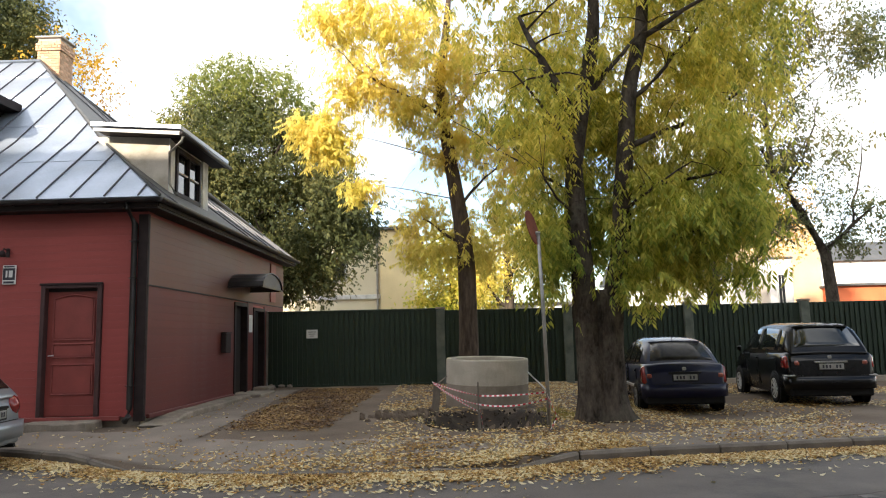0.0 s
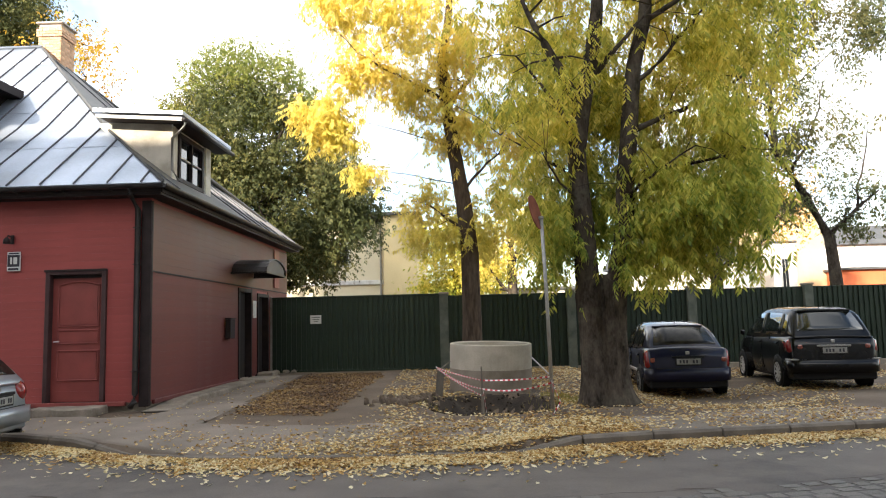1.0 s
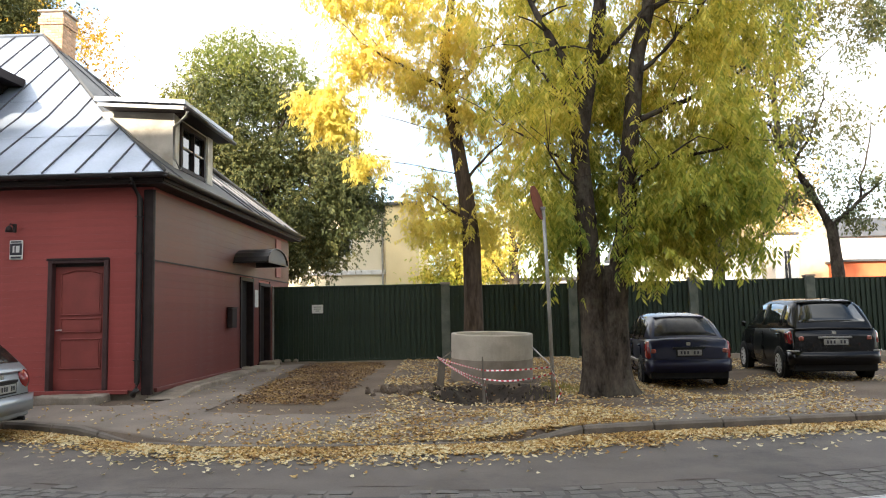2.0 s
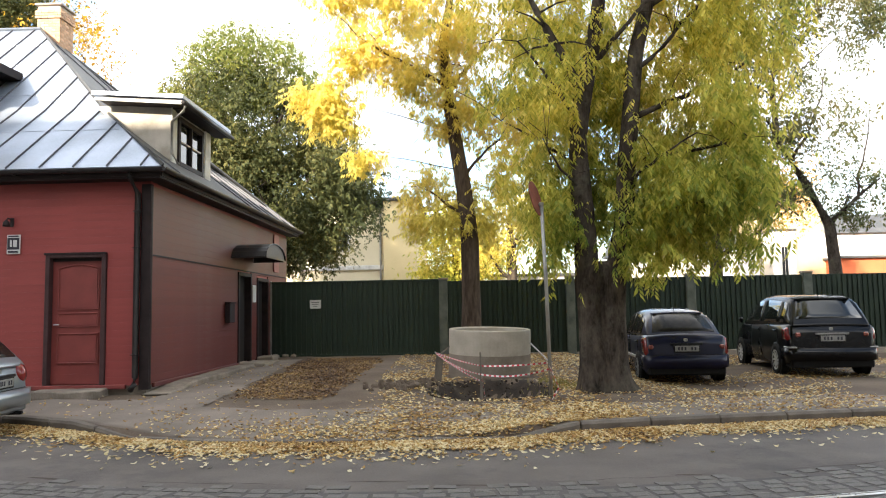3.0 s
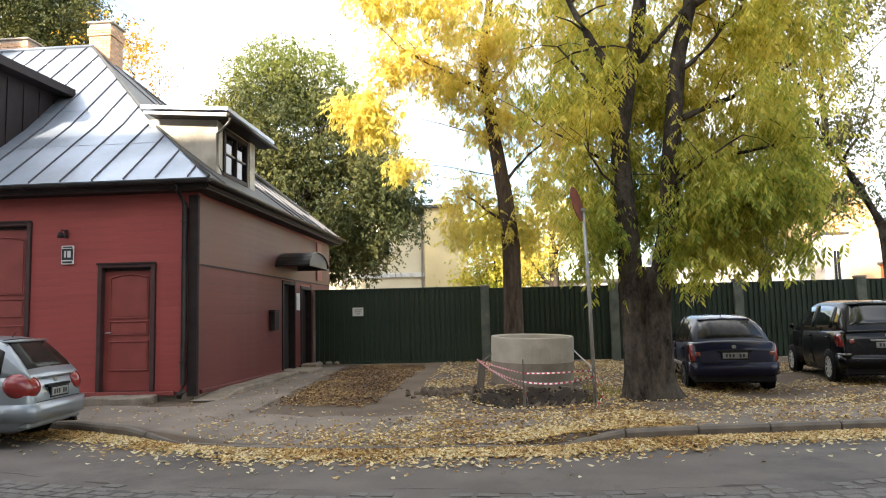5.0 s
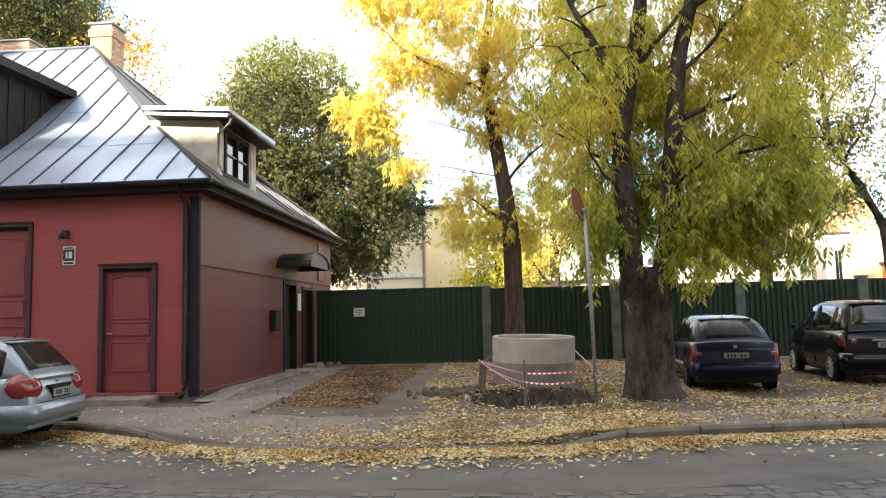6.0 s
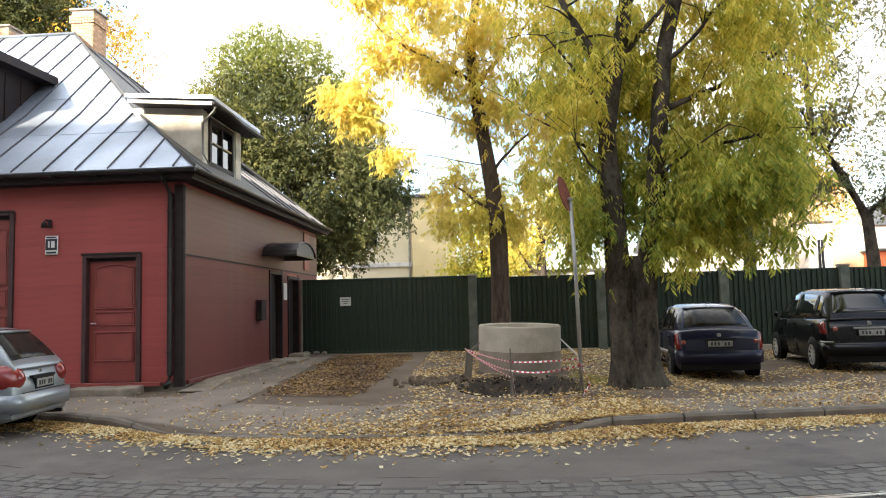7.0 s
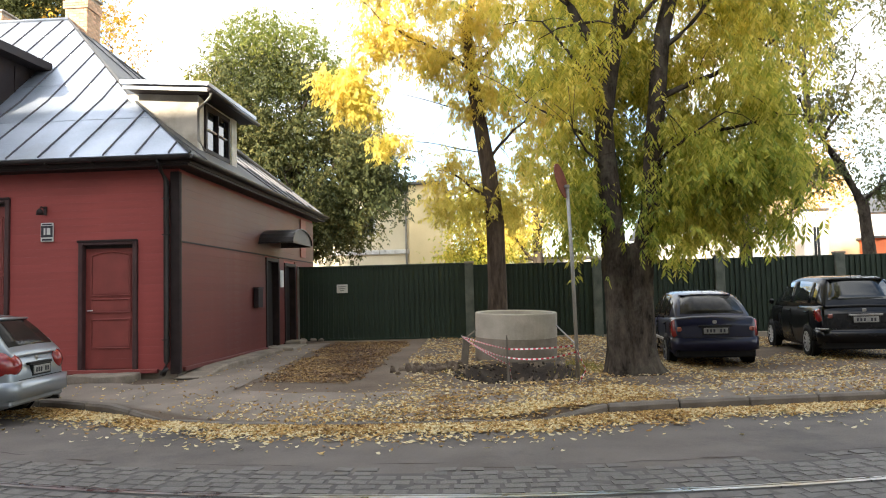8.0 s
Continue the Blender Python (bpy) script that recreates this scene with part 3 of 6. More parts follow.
for s, e, r in [((-0.16, 0.1, 5.5), (-1.15, -0.1, 7.4), 0.12), ((0.05, 0.12, 5.9), (1.2, -0.15, 7.2), 0.06), ((0.62, 0.1, 4.1), (2.7, -0.3, 4.4), 0.05), ((0.75, 0.1, 4.9), (3.0, 0.5, 6.0), 0.06), ((0.55, 0.1, 3.0), (2.0, -0.5, 3.3), 0.035),
                ((-0.25, 0.1, 4.0), (-1.6, 0.4, 5.0), 0.045), ((1.1, 0.2, 7.0), (3.0, -0.4, 8.0), 0.06), ((-0.22, 0.05, 4.8), (-1.3, -0.2, 6.3), 0.05), ((0.6, 0, 3.7), (1.5, -1.2, 4.3), 0.035), ((-0.22, 0, 3.6), (-1.0, -1.1, 4.3), 0.03), ((0.85, 0.1, 5.8), (2.4, 0.3, 7.4), 0.05)]:
    limb(bm, s, e, r, r * 0.3, rnd, 0.06, 7, 6, 0.9)
part("trunk", bm, M_BARK, ash, "dark furrowed bark", True)
ash_blobs = [(0.4, 1.3, 7.4, 2.8, 1.5, 2.2, 3.4), (2.75, 0.2, 5.9, 1.0, 1.4, 1.3, 0.7), (-1.1, 0.5, 5.0, 1.0, 1.2, 1.3, 0.7), (2.5, 0.5, 7.4, 1.5, 1.9, 1.9, 2.0), (-0.75, -0.4, 5.6, 0.6, 0.6, 0.7, 0.28), (0.35, -0.5, 5.3, 0.4, 0.4, 0.6, 0.14), (1.1, 0.8, 5.2, 0.9, 0.6, 1.2, 0.8), (-0.2, 1.0, 5.2, 0.8, 0.6, 1.0, 0.5)]
crown = leaf_cloud("crown", blob_points(ash_blobs, 8600, rnd, 0.46, 14, 0.3, -0.12), M_LEAF_MAIN, ash, 0.33, 9, rnd, 0.95, 0.28)
tagged(crown, "hanging green to yellow pinnate leaves", kind="stuff")
low_blobs = [(2.2, 0.3, 4.7, 1.2, 1.5, 1.2, 1.5), (1.5, 0.0, 3.3, 1.0, 1.2, 1.0, 1.5), (2.45, 0.2, 3.3, 0.9, 1.2, 0.9, 0.8), (0.9, -0.5, 2.75, 0.55, 0.6, 0.55, 0.6), (-0.75, -0.2, 3.0, 0.4, 0.6, 0.8, 0.4), (0.25, 0.9, 3.6, 0.7, 0.5, 1.3, 0.7),
              (-0.9, 0.4, 4.0, 0.7, 0.8, 0.7, 0.4), (1.25, -0.2, 4.3, 0.5, 0.5, 0.7, 0.4), (0.2, 0.4, 2.55, 0.4, 0.35, 0.25, 0.12)]
tagged(leaf_cloud("lower_crown", blob_points(low_blobs, 5600, rnd, 0.44, 14, 0.25, -0.16), M_LEAF_LOW, ash, 0.33, 9, rnd, 1.0, 0.28), "greener hanging lower leaves", kind="stuff")
# Crown top out of view, added to shade the yard and cars.
up = [(0.6, 0.6, 11.6, 3.6, 3.2, 2.4, 3.0), (3.4, 1.6, 10.4, 2.6, 2.8, 2.2, 1.6), (-1.8, 0.8, 10.4, 2.2, 2.4, 2.0, 1.0)]
tagged(leaf_cloud("upper_crown", blob_points(up, 6500, rnd, 0.6, 14, 0.3, -0.1), M_LEAF_MAIN, ash, 0.42, 7, rnd, 0.8, 0.34), "unseen yellow-green upper crown that shades the yard", kind="stuff")

# the slimmer tree behind the ring
ytree = thing("yellow_tree", (0.12, 18.3, 0.2), "slender leaning tree with bright yellow autumn leaves", "tree")
bm = bmesh.new()
tube([(0, 0, -0.2), (0, 0, 0.4), (0.02, 0, 1.6), (0.01, 0, 3.2), (-0.1, 0, 4.45), (-0.32, 0, 5.9), (-0.53, 0, 7.4), (-0.59, 0.1, 8.3), (-0.4, 0.1, 9.4), (-0.2, 0.1, 11.4)], [0.34, 0.27, 0.24, 0.225, 0.205, 0.18, 0.15, 0.13, 0.1, 0.04], 14, bm, 0.05, rnd)
for s, e, r in [((0.0, 0, 3.7), (-1.1, 0.2, 4.6), 0.05), ((-0.35, 0, 6.0), (-3.5, 0.2, 7.0), 0.018), ((-0.2, 0, 5.0), (-2.5, 0.1, 5.5), 0.015), ((-0.5, 0, 7.2), (-2.8, 0, 8.6), 0.06), ((-0.5, 0, 7.0), (1.0, 0, 8.8), 0.08), ((-0.15, 0, 4.8), (1.3, 0.3, 6.2), 0.05)]:
    limb(bm, s, e, r, r * 0.3, rnd, 0.08, 7, 6, 0.9)
part("trunk", bm, M_BARK_LIGHT, ytree, "brown ridged bark", True)
yb = [(-0.9, 0, 8.9, 1.5, 1.6, 1.6, 1.6), (1.3, 0, 8.2, 1.7, 1.6, 2.0, 2.0), (-0.9, 0.2, 4.15, 0.75, 0.9, 0.9, 0.8), (0.9, 0.3, 4.2, 1.3, 1.2, 1.1, 1.0), (-3.4, 0, 6.75, 0.62, 0.5, 0.7, 0.6), (-3.95, 0, 7.0, 0.45, 0.4, 0.25, 0.18), (-2.5, 0, 5.3, 0.5, 0.45, 0.4, 0.34),
      (-2.8, 0, 8.3, 0.75, 0.6, 0.65, 0.45), (-2.6, 0, 9.8, 1.7, 1.0, 0.8, 0.9), (-0.3, 0, 6.4, 0.9, 0.9, 1.2, 0.7), (-1.7, 0, 7.7, 0.8, 0.7, 0.7, 0.4), (1.7, 0.3, 6.2, 1.3, 1.2, 1.5, 1.0)]
tagged(leaf_cloud("crown", blob_points(yb, 9400, rnd, 0.42, 16, 0.3, -0.12), M_LEAF_YEL, ytree, 0.32, 9, rnd, 0.6), "bright yellow pinnate leaves", kind="stuff")

# chestnut behind the fence
chest = thing("chestnut_tree", (-9.0, 33.0, 0.28), "broad green chestnut tree behind the fence, its top lit by sun", "tree")
bm = bmesh.new()
tube([(0, 0, -0.2), (0, 0, 1.5), (0.1, 0, 4), (0, 0, 7), (0.3, 0, 10.5)], [0.5, 0.42, 0.36, 0.25, 0.06], 12, bm, 0.05, rnd)
for i in range(12):
    a = i * 2.4
    limb(bm, (0.05, 0, 2.5 + i * 0.6), (math.cos(a) * 3.4, math.sin(a) * 3.0, 5.6 + i * 0.52), 0.13, 0.03, rnd, 0.08, 7, 5, 1.2)
part("trunk", bm, M_BARK, chest, "", True)
cb = [(-1.2, 0, 9.8, 4.3, 4.0, 3.2, 3.2), (0.1, 0, 7.2, 4.6, 4.0, 3.2, 4.0), (3.0, -0.5, 6.0, 2.4, 2.4, 2.0, 1.1), (-3.6, 0, 8.2, 2.6, 2.8, 2.8, 1.7), (-4.8, 0, 7.8, 2.0, 2.4, 2.5, 1.0), (-1.5, 0, 4.8, 3.6, 3.0, 1.9, 1.4), (1.8, -0.5, 4.4, 2.0, 2.0, 1.0, 0.6), (3.6, -0.5, 7.6, 1.7, 2.0, 1.8, 0.8)]
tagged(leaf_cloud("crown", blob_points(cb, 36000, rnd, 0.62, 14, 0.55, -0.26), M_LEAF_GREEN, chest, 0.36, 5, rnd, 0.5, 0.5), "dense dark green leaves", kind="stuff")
# Top of the crown, in the leaves coloured as sunlit.
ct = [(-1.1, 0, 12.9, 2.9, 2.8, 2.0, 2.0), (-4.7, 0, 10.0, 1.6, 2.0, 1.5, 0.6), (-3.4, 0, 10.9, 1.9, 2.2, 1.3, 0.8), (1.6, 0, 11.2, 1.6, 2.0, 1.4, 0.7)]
tagged(leaf_cloud("top_crown", blob_points(ct, 9500, rnd, 0.55, 14, 0.4, -0.3), M_LEAF_CHTOP, chest, 0.33, 5, rnd, 0.4, 0.5), "top leaves coloured lighter as if sunlit", kind="stuff")

# thin grey-green tree behind the right of the fence
wt = thing("slender_tree", (12.5, 25.0, 0.28), "thin leaning tree with sparse grey-green leaves behind the fence", "tree")
bm = bmesh.new()
tube([(0.15, 0, -0.2), (0.1, 0, 2.5), (0.0, 0, 4.0), (-0.7, 0, 5.4), (-1.6, 0, 7.0), (-1.7, 0, 9), (-1.0, 0, 12)], [0.24, 0.2, 0.18, 0.16, 0.12, 0.09, 0.04], 12, bm, 0.05, rnd)
for s, e, r in [((0.0, 0, 4.0), (1.8, 0, 5.6), 0.1), ((-1.6, 0, 7.0), (-3.2, 0, 9.5), 0.06), ((-1.2, 0, 6.2), (0.2, 0, 9.5), 0.06), ((1.0, 0, 4.9), (1.6, 0, 8), 0.05), ((-1.7, 0, 8), (0.5, 0, 10.5), 0.05)]:
    limb(bm, s, e, r, r * 0.3, rnd, 0.08, 7, 8, 1.0)
part("trunk", bm, M_BARK, wt, "", True)
wb = [(-2.0, 0, 8.2, 2.0, 1.6, 2.6, 2.0), (0.2, 0, 8.0, 1.6, 1.5, 2.2, 0.9), (1.2, 0, 5.0, 1.3, 1.2, 1.2, 0.6), (0.9, 0, 11.5, 2.2, 1.6, 1.6, 1.6), (-2.6, 0, 11.3, 2.0, 1.6, 1.6, 1.1), (-1.6, 0, 5.4, 1.0, 1.0, 0.8, 0.4)]
tagged(leaf_cloud("crown", blob_points(wb, 13000, rnd, 0.45, 18, 0.3, -0.1), M_LEAF_GREY, wt, 0.34, 3, rnd, 0.3, 0.45), "sparse grey-green leaves", kind="stuff")

# ---- blocks across the street, behind the viewer, that hold off the low sun ----
for x0, x1, h in ((-64, -30.5, 27.0), (-30.5, -13.5, 17.0), (-13.5, 12, 21.0), (12, 34, 20.0), (34, 62, 18.0)):
    hb = thing("street_house", ((x0 + x1) / 2, -13, 0), "plain grey rendered house row across the street", "house", "street row")
    w = (x1 - x0) / 2
    part("wall", box(-w, w - 0.02, -5, 5, -0.2, h - 2.5), M_STREETWALL, hb)
    part("roof", prism([(-5.3, h - 2.5), (5.3, h - 2.5), (0, h)], "x", -w, w - 0.02), M_ROOFDARK, hb)

# ---- far houses ----
def far_window(parent, x, y, z, w, h):
    f = part("window", box(x - w / 2 - 0.1, x + w / 2 + 0.1, y - 0.06, y + 0.02, z - 0.1, z + h + 0.1), M_WHITE, parent)
    for s in (-1, 1):
        part("pane", box(x + s * w / 4 - w / 4 + 0.04, x + s * w / 4 + w / 4 - 0.04, y - 0.08, y - 0.062, z, z + h), M_PANE, f)


yh = thing("cream_house", (-5.2, 46, 0.29), "tall cream rendered house behind the trees", "house")
part("wall", box(-9, -0.02, 0.6, 12, -0.1, 8.0), M_CREAM, yh)
part("wing", box(0, 2.15, 0, 12, -0.1, 8.4), M_YELLOWHOUSE, yh, "deeper yellow projecting wing")
part("roof", box(-9.3, 2.4, -0.25, 12.3, 8.4, 8.6, 0.03), M_ROOFDARK, yh)
part("cornice", box(-9, -0.05, 0.45, 0.6, 4.0, 4.3, 0.03), M_WHITE, yh)
part("downpipe", tube([(-0.25, 0.5, 0), (-0.25, 0.5, 8)], 0.07, 8), M_POLE, yh)
for x in (-7.5, -5.2, -2.9):
    far_window(yh, x, 0.6, 5.3, 1.1, 1.7)
wh = thing("white_house", (14.5, 46, 0.29), "low white rendered building behind the fence", "house")
part("wall", box(-4.0, 4.0, 0, 8, -0.1, 4.9), M_WHITEHOUSE, wh)
part("roof", prism([(-0.4, 4.9), (8.4, 4.9), (4, 6.6)], "x", -4.2, 4.0), M_ROOFDARK, wh)
low = thing("white_shed", (3.6, 40, 0.29), "low flat-roofed white shed behind the fence", "shed")
part("wall", box(-2.0, 2.2, 0, 4, -0.1, 3.1), M_WHITEHOUSE, low)
part("roof", box(-2.2, 2.4, -0.2, 4.2, 3.1, 3.25, 0.02), M_ROOFDARK, low)
th = thing("tan_house", (21.0, 48, 0.29), "tan rendered gabled house with a white window bay", "house")
part("wall", box(-2.6, 2.6, 0, 8, -0.1, 6.2), M_TANHOUSE, th)
part("gable", prism([(-2.6, 6.2), (2.6, 6.2), (1.9, 8.6), (-1.5, 10.4), (-2.6, 9.6)], "y", 0, 8), M_TANHOUSE, th)
bay = part("bay", box(-1.65, -0.2, -2.0, -0.01, -0.1, 5.9), M_WHITEHOUSE, th, "white window bay")
part("bay_roof", box(-1.75, -0.1, -2.1, -0.01, 5.9, 6.05, 0.02), M_ROOFDARK, th)
part("window", box(-1.15, -0.7, -2.06, -2.0, 2.9, 5.0), M_WHITE, th)
part("pane", box(-1.1, -0.94, -2.08, -2.062, 3.0, 4.9), M_PANE, th)
part("pane", box(-0.91, -0.75, -2.08, -2.062, 3.0, 4.9), M_PANE, th)
oh = thing("orange_shed", (27.8, 46, 0.29), "low orange sheet-clad shed behind fence", "shed")
part("wall", box(-4.2, 9, 0, 6, -0.1, 4.1), M_ORANGE, oh)
part("roof", box(-4.4, 9.2, -0.3, 6.2, 4.1, 4.25, 0.02), M_ROOFDARK, oh)
gh = thing("grey_house", (32, 60, 0.29), "pale grey rendered house far behind", "house")
part("wall", box(-8, 14, 0, 8, -0.1, 7.0), M_WHITEHOUSE, gh)
part("roof", prism([(-0.4, 7.0), (8.4, 7.0), (4, 9)], "x", -8.2, 14.2), M_ROOFDARK, gh)

# trees far behind the house and between the far buildings
def far_tree(at, label, mat, blobs, count, size, name="far_tree"):
    t = thing(name, at, label, "tree")
    b = bmesh.new()
    zt = max(q[2] for q in blobs)
    tube([(0, 0, -0.2), (0.1, 0, zt * 0.5), (0, 0.1, zt)], [0.35, 0.26, 0.07], 10, b, 0.05, rnd)
    for q in blobs:
        limb(b, (0.05, 0, q[2] * 0.6), (q[0], q[1], q[2]), 0.12, 0.03, rnd, 0.08, 6, 7, 1.2)
    part("trunk", b, M_BARK, t, "", True)
    tagged(leaf_cloud("crown", blob_points(blobs, count, rnd, 0.8, 12, 0.5), mat, t, size, 3, rnd, 0.4, 0.5), "", kind="stuff")


far_tree((-24.5, 32, 0.28), "tall dark green tree behind the house roof", M_LEAF_GREEN, [(0, 0, 16.5, 4.6, 3.5, 3.6, 3), (3.2, 0, 15.8, 2.6, 2.5, 2.4, 1.6), (-2, 0, 12, 4, 3, 3, 1.5)], 30000, 0.4)
far_tree((-17.6, 31, 0.28), "half-bare tree with orange leaves behind the chimney", M_LEAF_ORANGE, [(-0.3, 0, 14.5, 1.3, 1.2, 1.3, 0.8), (0.8, 0, 12.8, 1.3, 1.2, 1.6, 0.5), (-2.0, 0, 13.2, 1.4, 1.2, 1.2, 0.6)], 1300, 0.42)
far_tree((-0.6, 40, 0.28), "yellow-green tree far behind the fence", M_LEAF_MAIN, [(0, 0, 5.2, 1.9, 1.6, 2.4, 1.5), (-0.3, 0, 3.4, 1.9, 1.6, 1.2, 1), (1.6, 0, 4.2, 1.2, 1.2, 1.4, 0.6)], 5500, 0.5)
far_tree((2.3, 37, 0.28), "yellow-orange tree far behind the fence", M_LEAF_YEL, [(0, 0, 5.5, 1.8, 1.6, 1.7, 1.4), (-1.2, 0, 4.6, 1.6, 1.6, 1.2, 1), (1.4, 0, 6.6, 1.6, 1.5, 1.5, 1)], 4200, 0.32)
far_tree((11.6, 34, 0.28), "rusty brown tree behind the fence", M_LEAF_ORANGE, [(2.6, 0, 7.4, 2.2, 2.0, 1.5, 1.3), (1.0, 0, 6.0, 1.8, 1.6, 1.4, 0.7), (3.6, 0, 5.8, 1.2, 1.2, 1.2, 0.4)], 2600, 0.3)

# ---- house details ----
def board_rows(axis, spans, z0, z1, skip, paint):
    """Horizontal wall boards; spans run along the wall, skip lists openings (from, to, sill, head)."""
    h = 0.148
    shared = {}
    for i in range(int((z1 - z0) / h) + 1):
        za, zb = z0 + i * h, min(z0 + (i + 1) * h - 0.0008, z1)
        if zb - za < 0.03:
            continue
        for a, b in spans:
            pieces = [(a, b)]
            for o0, o1, s, t in skip:
                if zb > s and za < t:
                    pieces = [q for p0, p1 in pieces for q in ((p0, min(p1, o0)), (max(p0, o1), p1)) if q[1] - q[0] > 0.02]
            for p0, p1 in pieces:
                L, hh = round(p1 - p0, 3), round(zb - za, 3)
                if (L, hh) not in shared:
                    bm = box(0, L, -0.0245, 0, 0, hh) if axis == "x" else box(0, 0.0245, 0, L, 0, hh)
                    for v in bm.verts:                       # each board leans out a little at its foot
                        if v.co.z < 0.01:
                            if axis == "x" and v.co.y < -0.01:
                                v.co.y -= 0.0007
                            if axis == "y" and v.co.x > 0.01:
                                v.co.x += 0.0007
                    me = bpy.data.meshes.new("board")
                    bm.to_mesh(me)
                    bm.free()
                    me.materials.append(paint)
                    shared[(L, hh)] = me
                ob = new("board", shared[(L, hh)])
                ob.parent = house
                ob.location = (p0 - HX, 0.0245, za) if axis == "x" else (-0.0245, p0 - HY, za)


board_rows("x", [(HW, HX - 0.165)], ZB, 4.12, [(D1[0] - 0.01, D1[1] + 0.01, 0, D1[3]), (D2[0] - 0.01, D2[1] + 0.01, 0, D2[3])], M_RED)
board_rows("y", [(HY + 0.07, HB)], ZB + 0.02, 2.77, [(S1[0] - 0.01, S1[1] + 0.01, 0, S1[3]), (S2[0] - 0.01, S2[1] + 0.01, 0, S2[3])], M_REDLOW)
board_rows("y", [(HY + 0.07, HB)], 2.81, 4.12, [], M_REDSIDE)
hpart("band", box(HX, HX + 0.018, HY + 0.07, HB, 2.772, 2.806, 0.004), M_TRIM)
hpart("drip_board", box(HW, HX - 0.4, HY - 0.07, HY - 0.008, ZB - 0.06, ZB + 0.02, 0.01), M_REDDOOR)
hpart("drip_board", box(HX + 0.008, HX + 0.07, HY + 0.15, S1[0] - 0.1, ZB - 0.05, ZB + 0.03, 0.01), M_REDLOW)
hpart("corner_board", box(HX - 0.16, HX + 0.03, HY - 0.035, HY - 0.006, 0.26, 4.14, 0.008), M_TRIM, "dark brown corner board")
hpart("corner_board", box(HX + 0.002, HX + 0.035, HY - 0.005, HY + 0.06, 0.26, 4.14, 0.008), M_TRIM, "dark brown corner board")

# eaves: soffit, fascia and gutter
hpart("soffit", box(HW, ex - 0.04, ey0 + 0.04, HY - 0.002, 4.2, 4.24), M_TRIM)
hpart("soffit", box(HX + 0.002, ex - 0.04, HY, ey1, 4.2, 4.24), M_TRIM)
hpart("fascia", box(HW, ex - 0.03, ey0 + 0.01, ey0 + 0.04, 4.24, 4.37, 0.006), M_TRIM)
hpart("fascia", box(ex - 0.04, ex - 0.01, ey0 + 0.045, ey1, 4.24, 4.37, 0.006), M_TRIM)


def gutter(axis, a, b, c):
    bm = bmesh.new()
    n = 8
    prof = [(-0.075 * math.cos(math.pi * k / n), -0.075 * math.sin(math.pi * k / n)) for k in range(n + 1)]
    prof += [(q[0] * 0.86, q[1] * 0.86) for q in reversed(prof)]
    pts = [(c + p[0], 4.37 + p[1]) for p in prof]
    return prism(pts, axis, a, b, bm)


hpart("gutter", gutter("x", HW, ex + 0.07, ey0 - 0.06), M_GUTTER, "dark metal gutter")
hpart("gutter", gutter("y", ey0 - 0.12, ey1, ex + 0.07), M_GUTTER, "dark metal gutter")
for k in range(14):
    hpart("gutter_bracket", box(HX - 0.6 - k * 0.9, HX - 0.575 - k * 0.9, ey0 - 0.15, ey0 + 0.0, 4.285, 4.3), M_GUTTER)
pipe = hpart("downpipe", tube([(HX - 0.22, ey0 - 0.06, 4.3), (HX - 0.22, ey0 - 0.06, 4.2), (HX - 0.205, HY - 0.09, 3.95), (HX - 0.205, HY - 0.09, 0.5), (HX - 0.205, HY - 0.12, 0.36), (HX - 0.205, HY - 0.26, 0.28)], 0.055, 12), M_GUTTER, "dark round downpipe", smooth=True)
for z in (0.9, 2.9, 3.6):
    hpart("pipe_clip", box(HX - 0.27, HX - 0.14, HY - 0.15, HY - 0.03, z, z + 0.02), M_GUTTER, parent=None)

# standing seams, stopping at the hips
def seam(points, across):
    bm = bmesh.new()
    for p, q in zip(points, points[1:]):
        p, q = Vector(p), Vector(q)
        up = Vector((0, 0, 0.04))
        slab([p - across + up, p + across + up, q + across + up, q - across + up], 0.05, bm)
    hpart("seam", bm, M_SEAM)


for k in range(20):
    x = -6.03 - 0.643 * k
    run = min(ex - x, RUN) - 0.05
    rs = [0.0] + ([R1] if run > R1 else []) + [run]
    seam([(x, ey0 + r, roof_z(r)) for r in rs], Vector((0.009, 0, 0)))
for k in range(11):
    y = ey0 + 0.9 + k * 0.95
    run = min(y - ey0, RUN, (ey1 - y) * RUN / (ey1 - RY)) - 0.05
    if run < 0.15 or 14.7 < y < 18.1:
        continue
    rs = [0.0] + ([R1] if run > R1 else []) + [run]
    seam([(ex - r, y, roof_z(r)) for r in rs], Vector((0, 0.009, 0)))
for r in (1.4, 2.9, 4.2, 5.2):                         # cross joints between the sheets
    y = ey0 + r
    hpart("cross_joint", box(-15, ex - r - 0.1, y - 0.006, y + 0.006, roof_z(r) - 0.002, roof_z(r) + 0.01), M_ROOF)
hpart("hip_cap", tube([(ex + 0.02, ey0 - 0.02, EAVE + 0.02), (ex - R1, ey0 + R1, zk + 0.02), (RX, RY, RZ + 0.03)], 0.035, 8), M_ROOFDARK, smooth=True)
hpart("ridge_cap", tube([(RX, RY, RZ + 0.03), (HW, RY, RZ + 0.03)], 0.05, 8), M_ROOF, smooth=True)

